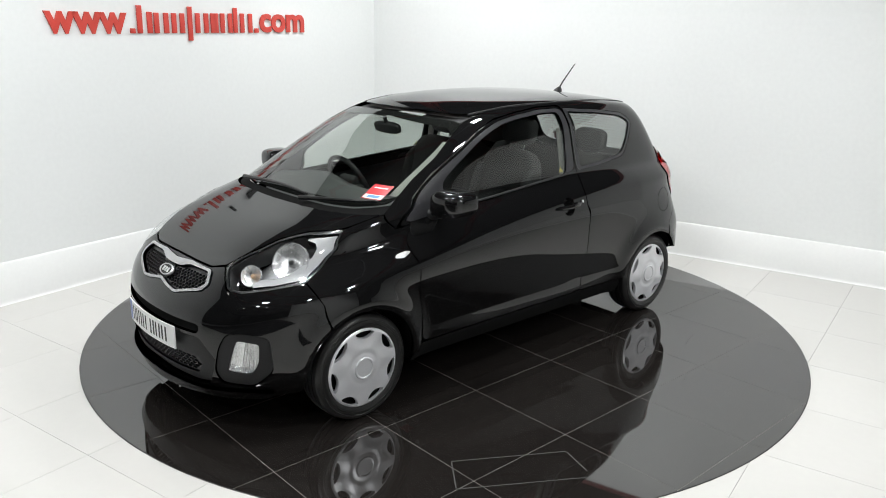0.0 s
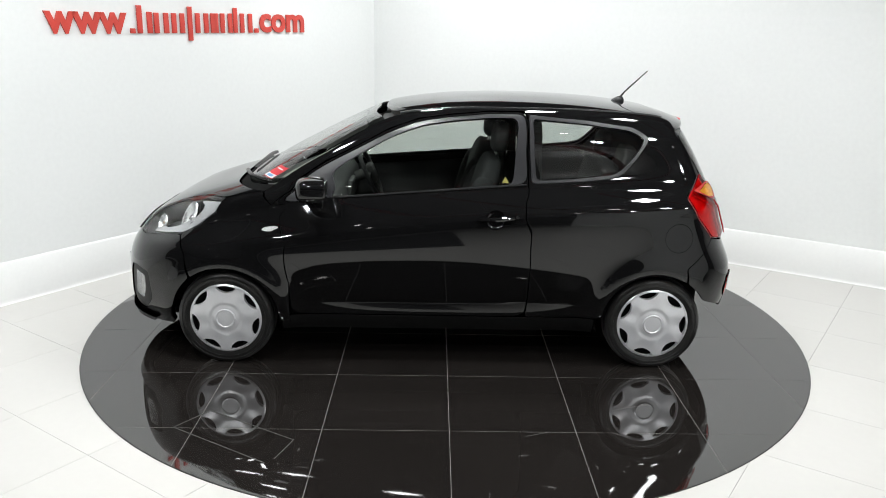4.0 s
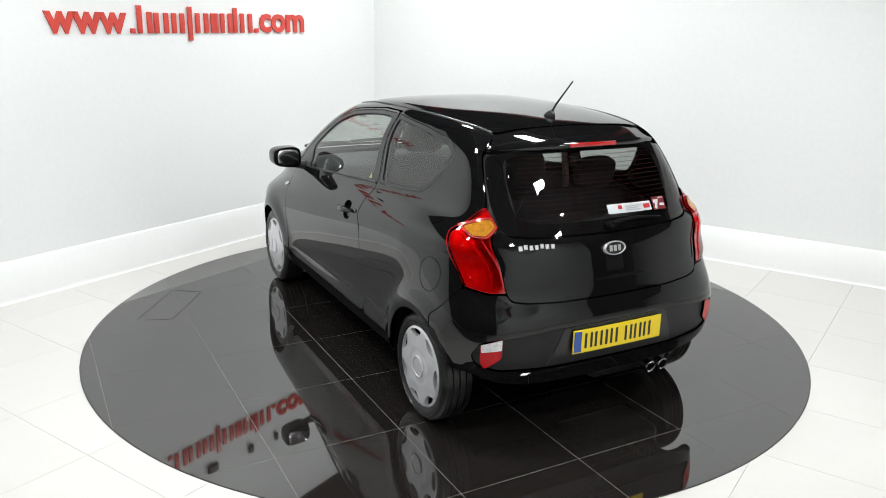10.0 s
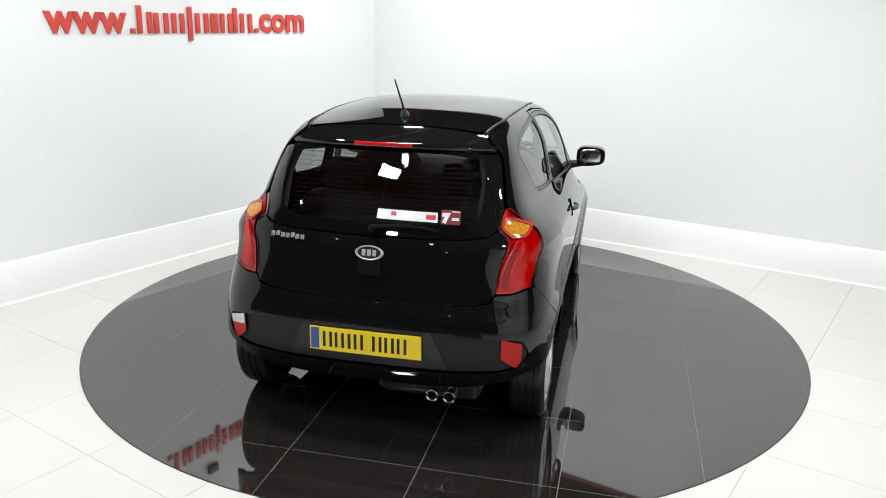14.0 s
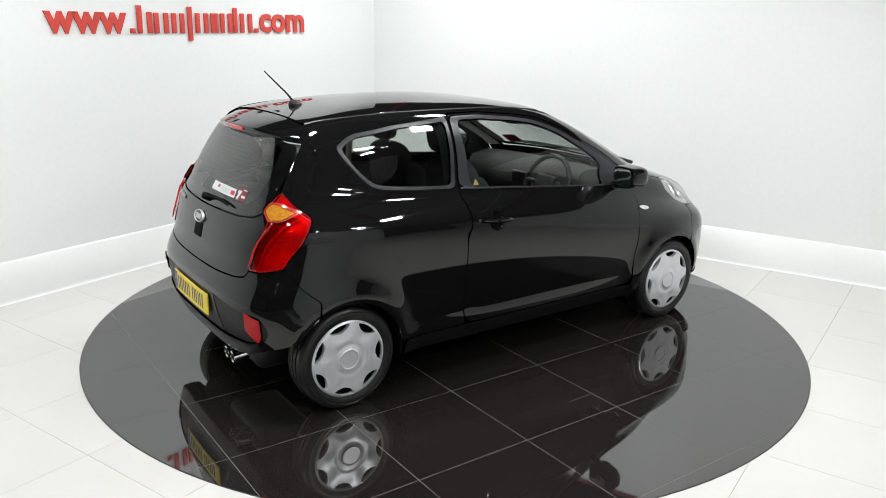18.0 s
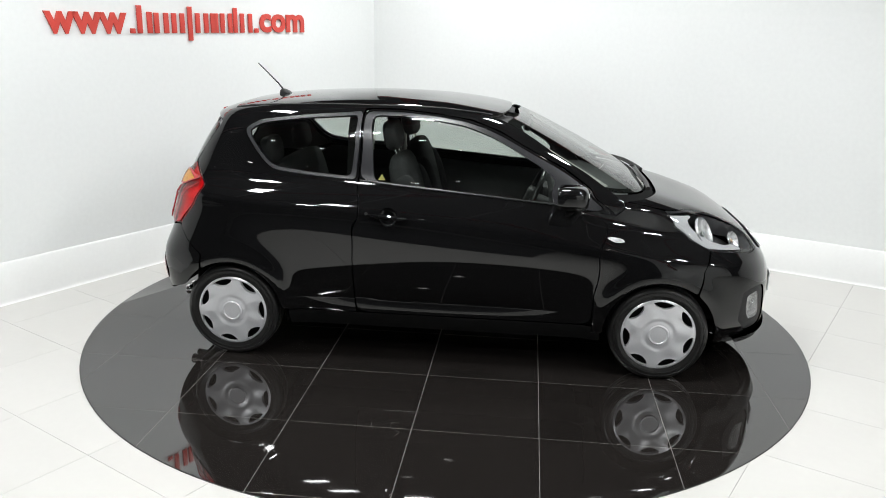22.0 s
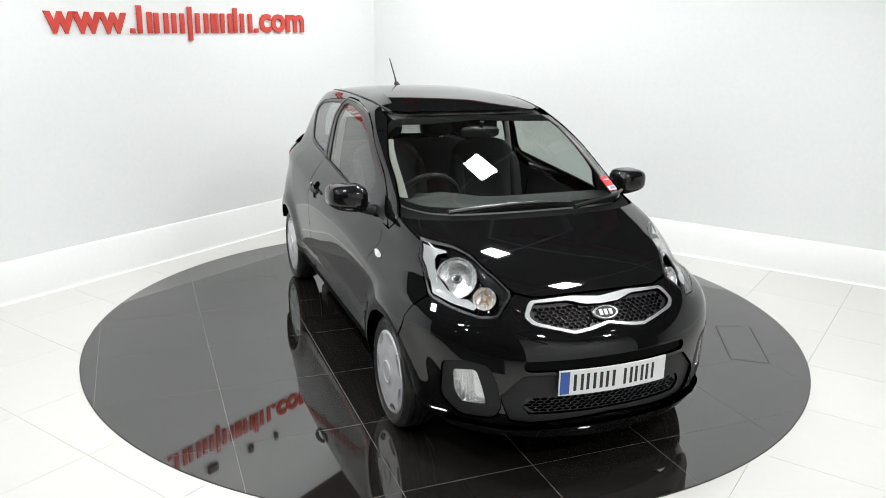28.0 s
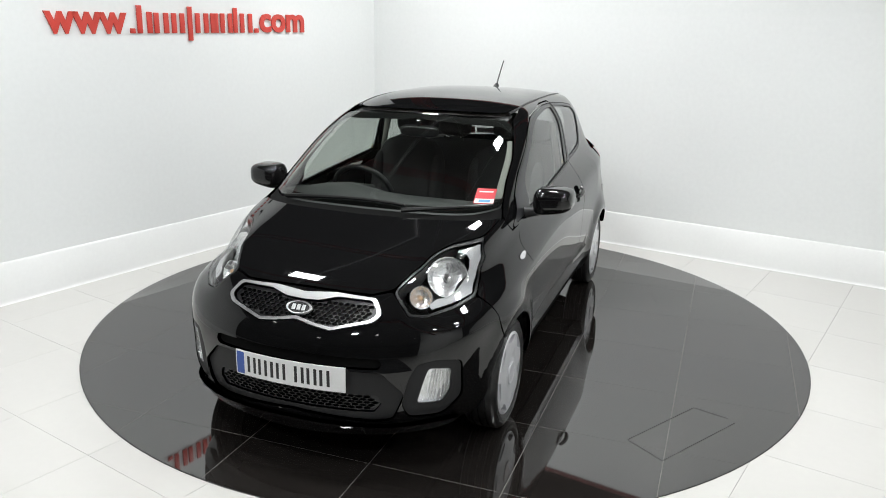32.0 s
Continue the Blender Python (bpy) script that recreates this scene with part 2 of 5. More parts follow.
def skirting(name, start, heading, length, shift):
    bm = bmesh.new()
    # The face leans back to catch lamp light and look brighter than the wall.
    prof = [(0.0, -0.004), (0.0, 0.268), (-0.003, 0.2675), (-0.006, 0.265), (-0.009, 0.261), (-0.0135, 0.254), (-0.072, 0.022)]
    prof += [(-0.090 + 0.018 * math.cos(radians(a)), 0.016 - 0.017 * math.sin(radians(a))) for a in (20, 45, 70, 90)] + [(-0.092, -0.004)]
    a = [bm.verts.new((shift, y, z)) for y, z in prof]
    b = [bm.verts.new((length, y, z)) for y, z in prof]
    for i in range(len(prof)):
        j = (i + 1) % len(prof)
        bm.faces.new((a[i], a[j], b[j], b[i]))
    bm.faces.new(a)
    bm.faces.new(b[::-1])
    ob = part(name, bm, M_SKIRT, angle=50)
    ob.matrix_basis = pose(start[0], start[1], 0, 0, 0, heading)
    return tagged(ob, "tall glossy white coved skirting board along the wall", "skirting", kind="structure")


for nm, at, heading, length in (("trim", CORNER, WALL_R, 15.8),):
    bm = bmesh.new()
    box(bm, (length, 0.21, 0.05), pose(length / 2, 0.10, WALL_H + 0.025), 0.004, 1)
    ob = part(nm, bm, M_BEAM)
    ob.matrix_basis = pose(at[0], at[1], 0, 0, 0, heading)
    tagged(ob, "red capping strip along the top of the wall", "trim", kind="structure")
for s0 in (-0.1, 3.2):
    bm = bmesh.new()
    for y in (-0.09, 0.09):
        box(bm, (0.18, 0.012, 5.2), pose(0, y, 2.6))
    box(bm, (0.010, 0.17, 5.2), pose(0, 0, 2.6))
    ob = part("roof_post", bm, M_BEAM, smooth=False)
    at = CORNER + DIR_R * s0 + DIR_L * 0.75
    ob.matrix_basis = pose(at.x, at.y, 0, 0, 0, WALL_R)
    tagged(ob, "red painted steel roof post behind the wall", "post", "roof posts")
skirting("baseboard", left_start, WALL_L, 7.6, 0.0)
skirting("baseboard", CORNER, WALL_R, 15.8, 0.035)

# Unseen dark floor area, placed so the car's flanks mirror something dark.
bm = bmesh.new()
box(bm, (7.4, 7.0, 0.012), pose(-3.45, -6.75, 0.003), 0.004, 1)
tagged(part("carpet", bm, M_CARPET), "flat charcoal carpet laid over the tiles", "carpet", kind="structure")

# dark showroom behind and above the display corner
bm = bmesh.new()
box(bm, (26, 26, 0.2), pose(0, -5, 5.3))
tagged(part("ceiling", bm, M_HALL), "dark corrugated showroom roof", "ceiling", kind="structure")
for nm, x, y, sx, sy in (("wall_south", 0, -18, 26, 0.2), ("wall_north", 0, 8, 26, 0.2), ("wall_far_west", -13, -5, 0.2, 26), ("wall_far_east", 13, -5, 0.2, 26)):
    bm = bmesh.new()
    box(bm, (sx, sy, 5.4), pose(x, y, 2.6))
    tagged(part(nm, bm, M_HALL), "dark showroom wall", "wall", kind="structure")
bm = bmesh.new()
box(bm, (26.4, 26.4, 0.2), pose(0, -5, -0.11))
tagged(part("ground", bm, M_GROUT), "pale grouted showroom floor bed", "floor", kind="structure")

for k in range(4):
    bm = bmesh.new()
    box(bm, (18, 0.10, 0.012), pose(0, 0, 0.09))
    box(bm, (18, 0.10, 0.012), pose(0, 0, -0.09))
    box(bm, (18, 0.010, 0.18))
    ob = part("roof_beam", bm, M_BEAM, smooth=False)
    ob.matrix_basis = pose(1.5 - 2.4 * k * DIR_L.x, 2.0 - 2.4 * k * DIR_L.y, 4.3, 0, 0, WALL_R)
    tagged(ob, "red painted steel roof beam", "beam", "roof beams")


def lamp_panel(at):
    lamp = empty("ceiling_lamp", pose(at.x, at.y, at.z, 0, 0, WALL_L), label="square white panel lamp hung on a steel rod", category="lamp", group="panel lamps")
    bm = bmesh.new()
    for sx, sy, x, y in ((0.34, 0.02, 0, 0.16), (0.34, 0.02, 0, -0.16), (0.02, 0.30, 0.16, 0), (0.02, 0.30, -0.16, 0)):
        box(bm, (sx, sy, 0.10), pose(x, y, 0.045), 0.003, 1)
    box(bm, (0.31, 0.31, 0.012), pose(0, 0, 0.085))
    part("frame", bm, M_STEEL, lamp)
    bm = bmesh.new()
    box(bm, (0.30, 0.30, 0.008), pose(0, 0, 0.012))
    part("diffuser", bm, M_PANEL, lamp)
    bm = bmesh.new()
    tube(bm, [(0, 0, 0.09), (0, 0, 5.205 - at.z)], 0.008, 8)
    part("rod", bm, M_STEEL, lamp)
    return lamp


first = lamp_panel(LAMPS[0])
for at in LAMPS[1:]:
    copy_thing(first, pose(at.x, at.y, at.z, 0, 0, WALL_L))
for at in FAR_LAMPS:
    lamp_panel(at)
for at in LAMPS + FAR_LAMPS:
    light = bpy.data.lights.new("panel_light", "AREA")
    light.shape, light.size, light.energy, light.color = "SQUARE", 0.295, LAMP_POWER * (2.0 if at in FAR_LAMPS else 1.0), (0.972, 1.0, 1.0)
    ob = new("panel_light", light)
    ob.matrix_basis = pose(at.x, at.y, at.z - 0.005, 0, 0, WALL_L)
SIDE_L = Vector((DIR_L.y, -DIR_L.x, 0))
for j, s0, s1 in ((-1.56, -5.0, 2.0), (0.0, -5.4, 2.0), (1.74, -5.0, 1.5), (3.46, -4.5, 1.0)):
    at = LAMPS[0] + SIDE_L * (j + 0.05) + DIR_L * ((s0 + s1) / 2)
    bm = bmesh.new()
    box(bm, (s1 - s0, 0.035, 0.04), Matrix(), 0.003, 1)
    for x in (-1.9, 1.9):
        tube(bm, [(x, 0, 0.0), (x, 0, 5.205 - LAMP_Z - 0.14)], 0.008, 8)
    ob = part("lamp_rail", bm, M_STEEL)
    ob.matrix_basis = pose(at.x, at.y, LAMP_Z + 0.14, 0, 0, WALL_L)
    tagged(ob, "long grey steel lamp rail under the roof", "rail", "lamp rails")
at = LAMPS[0] + SIDE_L * 0.95 + DIR_L * 0.70
bm = bmesh.new()
box(bm, (6.0, 0.035, 0.04), Matrix(), 0.003, 1)
ob = part("lamp_rail", bm, M_STEEL)
ob.matrix_basis = pose(at.x, at.y, LAMP_Z + 0.18, 0, 0, WALL_R)
tagged(ob, "long grey steel lamp rail under the roof", "rail", "lamp rails")

# small round downlights high in the dark hall
disc = bmesh.new()
lathe(disc, [(0, -0.012), (0.085, -0.012), (0.085, 0.0)], 20)
down = part("downlight", disc, glowing("downlight_glow", (1.0, 0.99, 0.96), 26.0))
down.matrix_basis = pose(-6.0, -4.2, 5.195)
tagged(down, "small round downlight set in the dark roof", "downlight", "downlights")
for i in range(4):
    for j in range(3):
        if i or j:
            copy_thing(down, pose(-6.0 + 4.0 * i, -4.2 - 3.6 * j, 5.195))


# ---- the sign on the wall: web prefix and suffix in letters, the name as plain bars ----
def flat_text(body, size):
    cu = bpy.data.curves.new("writing", "FONT")
    cu.body, cu.size = body, size
    cu.extrude = 0.006
    cu.offset = 0.006
    cu.resolution_u = 3
    tmp = bpy.data.objects.new("writing", cu)
    scene.collection.objects.link(tmp)
    me = bpy.data.meshes.new_from_object(tmp.evaluated_get(bpy.context.evaluated_depsgraph_get()))
    bpy.data.objects.remove(tmp)
    bpy.data.curves.remove(cu)
    return me


sign = empty("wall_sign", Matrix.Translation(Vector((-2.48, 0.91, 0)) - Vector((-DIR_L.y, DIR_L.x, 0)) * 0.012) @ pose(0, 0, 0, 90, 0, WALL_L),
             label="red raised sign letters fixed along the white wall", category="sign")


def sign_text(body, x0, x1, z0, z1):
    me = flat_text(body, 0.2)
    co = np.empty(len(me.vertices) * 3)
    me.vertices.foreach_get("co", co)
    co = co.reshape(-1, 3)
    lo, hi = co.min(0), co.max(0)
    sc = ((x1 - x0) / (hi[0] - lo[0]), (z1 - z0) / (hi[1] - lo[1]))
    co[:, 0] = x0 + (co[:, 0] - lo[0]) * sc[0]
    co[:, 1] = z0 + (co[:, 1] - lo[1]) * sc[1]
    me.vertices.foreach_set("co", co.ravel())
    bm = bmesh.new()
    bm.from_mesh(me)
    left = set(bm.verts)
    while left:                       # every letter is a piece of its own
        stack, piece = [next(iter(left))], set()
        while stack:
            v = stack.pop()
            if v in piece:
                continue
            piece.add(v)
            stack += [e.other_vert(v) for e in v.link_edges]
        left -= piece
        one, index = bmesh.new(), {}
        for v in bm.verts:
            if v in piece:
                index[v] = one.verts.new(v.co)
        for f in bm.faces:
            if f.verts[0] in piece:
                one.faces.new([index[v] for v in f.verts])
        part("letter", one, M_SIGN, sign, smooth=False)
    bm.free()


def base_z(x):
    return 1.7565 + 0.0075 * x


sign_text("www", -0.445, 0.180, 1.754, 1.903)
sign_text("com", 1.475, 2.017, 1.768, 1.926)
SIGN_NAME = [(0.260, 0.402, 0.0, 0.200), (0.407, 0.549, 0.0, 0.150), (0.565, 0.697, 0.0, 0.149), (0.722, 0.765, -0.058, 0.200), (0.790, 0.930, 0.0, 0.152),
             (0.942, 1.030, 0.0, 0.153), (1.041, 1.178, 0.0, 0.154), (1.184, 1.227, 0.0, 0.200), (1.252, 1.397, 0.0, 0.156)]
strokes = [(0.203, 0.246, 0.0, 0.036), (1.412, 1.460, 0.0, 0.036)]
for x0, x1, z0, z1 in SIGN_NAME:      # two upright bars stand for a wide letter, one for a narrow one
    if x1 - x0 > 0.06:
        strokes += [(x0 + 0.006, x0 + 0.050, z0, z1), (x1 - 0.050, x1 - 0.006, z0, min(z1, 0.155))]
    else:
        strokes += [(x0, x1, z0, z1)]
for x0, x1, z0, z1 in strokes:
    zb = base_z((x0 + x1) / 2)
    bm = bmesh.new()
    box(bm, (x1 - x0, z1 - z0, 0.012), pose((x0 + x1) / 2, zb + (z0 + z1) / 2, 0), 0.003, 2)
    part("bar", bm, M_SIGN, sign)

# small dark fittings on the wall above the sign
for s, z, w, h in ((0.42, 2.075, 0.035, 0.07), (0.66, 2.09, 0.11, 0.075), (1.12, 2.105, 0.05, 0.08), (1.45, 2.12, 0.032, 0.08)):
    bm = bmesh.new()
    box(bm, (w, h, 0.03), pose(0, 0, 0.0), 0.006, 2)
    box(bm, (w * 0.6, 0.02, 0.02), pose(0, -h / 2 + 0.012, 0.018), 0.004, 1)
    ob = part("wall_spotlight", bm, M_DARKBOX)
    ob.matrix_basis = Matrix.Translation(Vector((-2.48, 0.91, z)) + DIR_L * s - Vector((-DIR_L.y, DIR_L.x, 0)) * 0.016) @ pose(0, 0, 0, 90, 0, WALL_L)
    tagged(ob, "small black spotlight housing fixed above the sign", "spotlight", "wall spotlights")


# ---- the car's skin: level lines from the lip to the roof, each a rounded plan outline ----
LEVEL = [.17, .22, .30, .40, .50, .60, .70, .78, .84, .89, .93, .965, 1.00, 1.06, 1.13, 1.21, 1.29, 1.35, 1.386, 1.409, 1.428, 1.444, 1.456, 1.466, 1.471]
FRONT = [1.86, 1.885, 1.90, 1.90, 1.895, 1.865, 1.782, 1.69, 1.585, 1.46, 1.335, 1.215, 1.125, 1.020, .894, .741, .581, .453, .365, .275, .165, .05, -.08, -.23, -.40]
REAR = [-1.58, -1.61, -1.655, -1.69, -1.702, -1.703, -1.668, -1.652, -1.638, -1.626, -1.612, -1.596, -1.579, -1.547, -1.508, -1.464, -1.417, -1.380, -1.33, -1.23, -1.09, -.94, -.78, -.60, -.40]
HALF = [.70, .735, .768, .780, .788, .7935, .797, .7935, .784, .762, .739, .715, .692, .671, .656, .638, .612, .577, .549, .517, .474, .405, .305, .175, .0]
CURVE_FX = [8, 8.5, 9, 9, 9, 8.8, 8.0, 7.5, 7.9, 9, 10.5, 10, 9, 8.5, 8.2, 8, 7.4, 6.6, 5.6, 4.6, 3.8, 3.1, 2.6, 2.2, 2]
CURVE_FY = [2, 2, 2, 2, 2, 2.1, 2.7, 3.5, 4, 4.2, 4.2, 3.8, 3.5, 3.4, 3.4, 3.4, 3.4, 3.3, 3.1, 2.9, 2.7, 2.5, 2.3, 2.1, 2]
CURVE_RX = [18, 20, 22, 22, 22, 20, 19, 19, 19, 19, 19, 19, 20, 22, 24, 24, 22, 18, 12, 7, 4.6, 3.3, 2.6, 2.2, 2]
CURVE_RY = [2.8, 2.8, 2.8, 2.8, 2.8, 2.5, 2.2, 2.1, 2.1, 2.1, 2.1, 2.1, 2.1, 2.1, 2.1, 2.1, 2.1, 2.1, 2.2, 2.4, 2.5, 2.5, 2.3, 2.1, 2]
MIDDLE = [.1] * 9 + [.05, .0, -.05, -.1, -.15, -.2, -.25, -.3, -.33, -.35, -.36, -.37, -.38, -.39, -.4, -.4]
TAPER = [.0] * 11 + [.01, .03, .055, .085, .11, .125, .13, .115, .08, .04, .01, .0, .0, .0]
LEVELS, TOP = len(LEVEL), LEVEL[-1]
AXLE_F, AXLE_R, AXLE_Z = 1.1925, -1.1925, 0.268


def spline(y):
    y = np.array(y, float)
    n = len(y)
    a, b = np.zeros((n, n)), np.zeros(n)
    a[0, 0] = a[-1, -1] = 1
    for i in range(1, n - 1):
        a[i, i - 1:i + 2] = 1, 4, 1
        b[i] = 6 * (y[i - 1] - 2 * y[i] + y[i + 1])
    return y, np.linalg.solve(a, b)


def spline_at(tab, v):
    y, m = tab
    i = np.clip(np.floor(v).astype(int), 0, LEVELS - 2)
    f = v - i
    return (1 - f) * y[i] + f * y[i + 1] - f * (1 - f) * ((2 - f) * m[i] + (1 + f) * m[i + 1]) / 6


TABLES = [spline(c) for c in (FRONT, REAR, HALF, CURVE_FX, CURVE_FY, CURVE_RX, CURVE_RY, MIDDLE, TAPER)]
_v = np.linspace(0, LEVELS - 1, 4001)
_z = np.maximum.accumulate(spline_at(spline(LEVEL), _v))


def columns(z):
    v = np.interp(z, _z, _v)
    return [spline_at(t, v) for t in TABLES]


def relief(x, z):
    """How far the flank stands out: wheel arch flares, shoulder crease that climbs to the tail, hollow above the sill."""
    out = np.zeros_like(x)
    for cx in (AXLE_F, AXLE_R):
        r = np.hypot(x - cx, z - 0.27)
        out += 0.026 * np.exp(-((r - 0.31) / 0.075) ** 2)
    out += 0.006 * np.exp(-((x + 1.36) / 0.24) ** 2 - ((z - 0.99) / 0.08) ** 2) + 0.008 * np.exp(-((x + 1.22) / 0.30) ** 2 - ((z - 0.68) / 0.14) ** 2)
    climb = np.where(x < 0, -0.115 * x * np.exp(-(np.minimum(x, 0) / 1.7) ** 6), -0.115 * x - 0.08 * np.maximum(x - 0.4, 0) ** 2)
    w = np.clip(np.minimum((z - 0.50) / 0.30, (1.10 - z) / 0.30), 0, 1)
    w = w * w * (3 - 2 * w)
    out += columns(z - climb * w)[2] - columns(z)[2]
    out -= 0.050 * np.clip((-x - 1.0) / 0.5, 0, 1) ** 1.3 * np.exp(-((z - 0.87) / 0.13) ** 2)
    lens = np.clip(1 - np.abs((x + 0.03) / 0.86) ** 3, 0, 1)
    zl = 0.375 - 0.012 * x
    dl = z - zl
    out -= lens * 0.020 * np.where(dl > 0, np.exp(-np.maximum(dl, 0) / 0.085), np.clip(1 + dl / 0.080, 0, 1))
    return out


def skin(a, z):
    """A point of the skin: a is the angle round the car from its nose, z the height."""
    a = np.asarray(a, float)
    z = np.asarray(z, float) + 0 * a
    xf, xr, w, pf, qf, pr, qr, xm, tp = columns(z)
    c, s = np.cos(a), np.sin(a)
    p, q = np.where(c >= 0, pf, pr), np.where(c >= 0, qf, qr)
    ca, sa = np.abs(c) + 1e-9, np.abs(s) + 1e-9
    n = np.maximum(ca, sa)
    for _ in range(14):
        u, v = (ca / n) ** p, (sa / n) ** q
        n = n * (1 + (u + v - 1) / (p * u + q * v))
    x, y = xm + np.where(c >= 0, xf - xm, xm - xr) * c / n, sa / n
    y = y * (1 - tp * np.clip((xm - x) / (xm - xr), 0, 1) ** 2)
    k = np.clip((y - 0.55) / 0.3, 0, 1)
    k = k * k * (3 - 2 * k)
    return np.stack([x, np.sign(s) * (w * y + k * relief(x, z)), z], -1)


def angle_x(x, z):
    xf, xr, w, pf, qf, pr, qr, xm, tp = columns(z)
    d = x - xm
    f = d >= 0
    d = np.clip(np.where(f, d / (xf - xm), d / (xm - xr)), -1, 1)
    return np.arctan2((1 - np.abs(d) ** np.where(f, pf, pr)) ** (1 / np.where(f, qf, qr)), d)


def angle_y(y, z, rear):
    xf, xr, w, pf, qf, pr, qr, xm, tp = columns(z)
    d = np.clip(y / w / (1 - 0.93 * tp if rear else 1), -0.985, 0.985)
    p, q = (pr, qr) if rear else (pf, qf)
    return np.arctan2(d, (1 - np.abs(d) ** q) ** (1 / p) * (-1 if rear else 1))


def height_at(x, y):
    """The height of the roof or bonnet above (x, y)."""
    x, y = np.asarray(x, float), np.abs(np.asarray(y, float))
    lo, hi = np.full(np.shape(x), 0.8), np.full(np.shape(x), TOP - 0.0001)
    for _ in range(40):
        mid = (lo + hi) / 2
        xf, xr, w, pf, qf, pr, qr, xm, tp = columns(mid)
        f = x >= xm
        u = np.abs(np.where(f, (x - xm) / (xf - xm), (x - xm) / (xm - xr)))
        t = u ** np.where(f, pf, pr) + (y / np.maximum(w * np.where(f, 1, 1 - tp * u * u), 1e-4)) ** np.where(f, qf, qr)
        inner = t < 1
        lo, hi = np.where(inner, mid, lo), np.where(inner, hi, mid)
    return lo


def spot(p):
    """('s', x, z) on the flank, ('f', y, z) on the nose, ('n', y, z) there by its true y, ('r', y, z) on the tail, ('t', x, y) on the roof: as angle and height."""
    k, u, v = p
    if k == "s":
        return float(angle_x(u, v)), v
    if k == "f":
        return float(angle_y(u, v, False)), v
    if k == "n":
        lo, hi = 0.0, 1.25
        for _ in range(26):
            mid = (lo + hi) / 2
            lo, hi = (mid, hi) if float(skin(np.array([mid]), np.array([v]))[0][1]) < u else (lo, mid)
        return lo, v
    if k == "r":
        a = float(angle_y(u, v, True))
        return (a if a >= 0 else a + 2 * math.pi), v
    z = float(height_at(u, v))
    return float(angle_x(u, z)), z


def skin_normals(a, z):
    e = 0.0015
    da = skin(a + e, z) - skin(a - e, z)
    dz = skin(a, np.minimum(z + e, TOP - 0.0005)) - skin(a, z - e)
    n = np.cross(da, dz)
    n /= np.maximum(np.linalg.norm(n, axis=1, keepdims=True), 1e-9)
    return n


STRETCH = 1.25      # metres of skin to a radian, about


def loop_of(points, radius, step, mirror):
    pts = [spot(p) for p in points]
    if mirror in ("front", "rear"):       # half loops that close over the middle line
        mid = 0.0 if mirror == "front" else 2 * math.pi
        pts = pts + [(mid - a, z) for a, z in reversed(pts) if abs(mid / 2 - a if mirror == "rear" else a) > 1e-6]
    lp = np.array([(a * STRETCH, z) for a, z in pts])
    return dense(rounded(lp, radius), step)


def shrink(lp, gap):
    """Moves a loop inwards, for the shut lines."""
    d = np.roll(lp, -1, axis=0) - np.roll(lp, 1, axis=0)
    n = np.stack([-d[:, 1], d[:, 0]], 1)
    n /= np.maximum(np.linalg.norm(n, axis=1, keepdims=True), 1e-9)
    area = 0.5 * np.sum(lp[:, 0] * np.roll(lp[:, 1], -1) - np.roll(lp[:, 0], -1) * lp[:, 1])
    return lp + n * (gap if area > 0 else -gap)


def panel(name, outline, mat, parent, holes=(), lift=0.0, depth=0.018, radius=0.02, hole_radius=0.02, step=0.03, gap=0.0018,
          mirror="", side=1, label="", dome=0.0):
    """A sheet of the skin inside an outline, with turned-in edges. lift: how far it stands proud; dome: swells in the middle."""
    fine = min(step, 0.02)
    loops = [shrink(loop_of(outline, radius, fine, mirror), gap)]
    for h in holes:
        loops.append(shrink(loop_of(h, hole_radius, fine, mirror if h[0][0] in "fr" and mirror and abs(h[0][1]) < 1e-6 else ""), -0.0006))
    v, f = fill(loops, step)
    a, z = v[:, 0] / STRETCH, v[:, 1]
    p, n = skin(a, z), skin_normals(a, z)
    off = np.full(len(p), lift)
    if dome:
        edge = np.concatenate(loops[:1])
        dist = np.min(np.linalg.norm(v[:, None, :] - edge[None, :, :], axis=2), axis=1)
        off = off + dome * (1 - np.exp(-dist / 0.02))
    p = p + n * off[:, None]
    verts, norms, faces = [p], [n], [f]
    count = len(p)
    for lp in loops:
        la, lz = lp[:, 0] / STRETCH, lp[:, 1]
        ps, ns = skin(la, lz), skin_normals(la, lz)
        top, low = ps + ns * lift, ps + ns * (lift - depth)
        k = len(lp)
        t = np.roll(ps, -1, axis=0) - np.roll(ps, 1, axis=0)
        out = np.cross(t, ns)
        out /= np.maximum(np.linalg.norm(out, axis=1, keepdims=True), 1e-9)
        i = np.arange(k)
        j = (i + 1) % k
        verts += [top, low]
        norms += [out, out]
        faces += [np.stack([count + i, count + j, count + k + j], 1), np.stack([count + i, count + k + j, count + k + i], 1)]
        count += 2 * k
    verts, norms, faces = np.concatenate(verts), np.concatenate(norms), np.concatenate(faces)
    if side < 0:
        verts, norms, faces = verts * (1, -1, 1), norms * (1, -1, 1), faces[:, ::-1]
    return mesh_object(name, verts, faces.tolist(), mat, parent, label, True, norms)


def arc(cx, cz, r, a0, a1, n):
    return [("s", cx + r * math.cos(radians(a0 + (a1 - a0) * k / (n - 1))), cz + r * math.sin(radians(a0 + (a1 - a0) * k / (n - 1)))) for k in range(n)]


car = empty("car", label="small black three-door hatchback parked on the turntable", category="car")

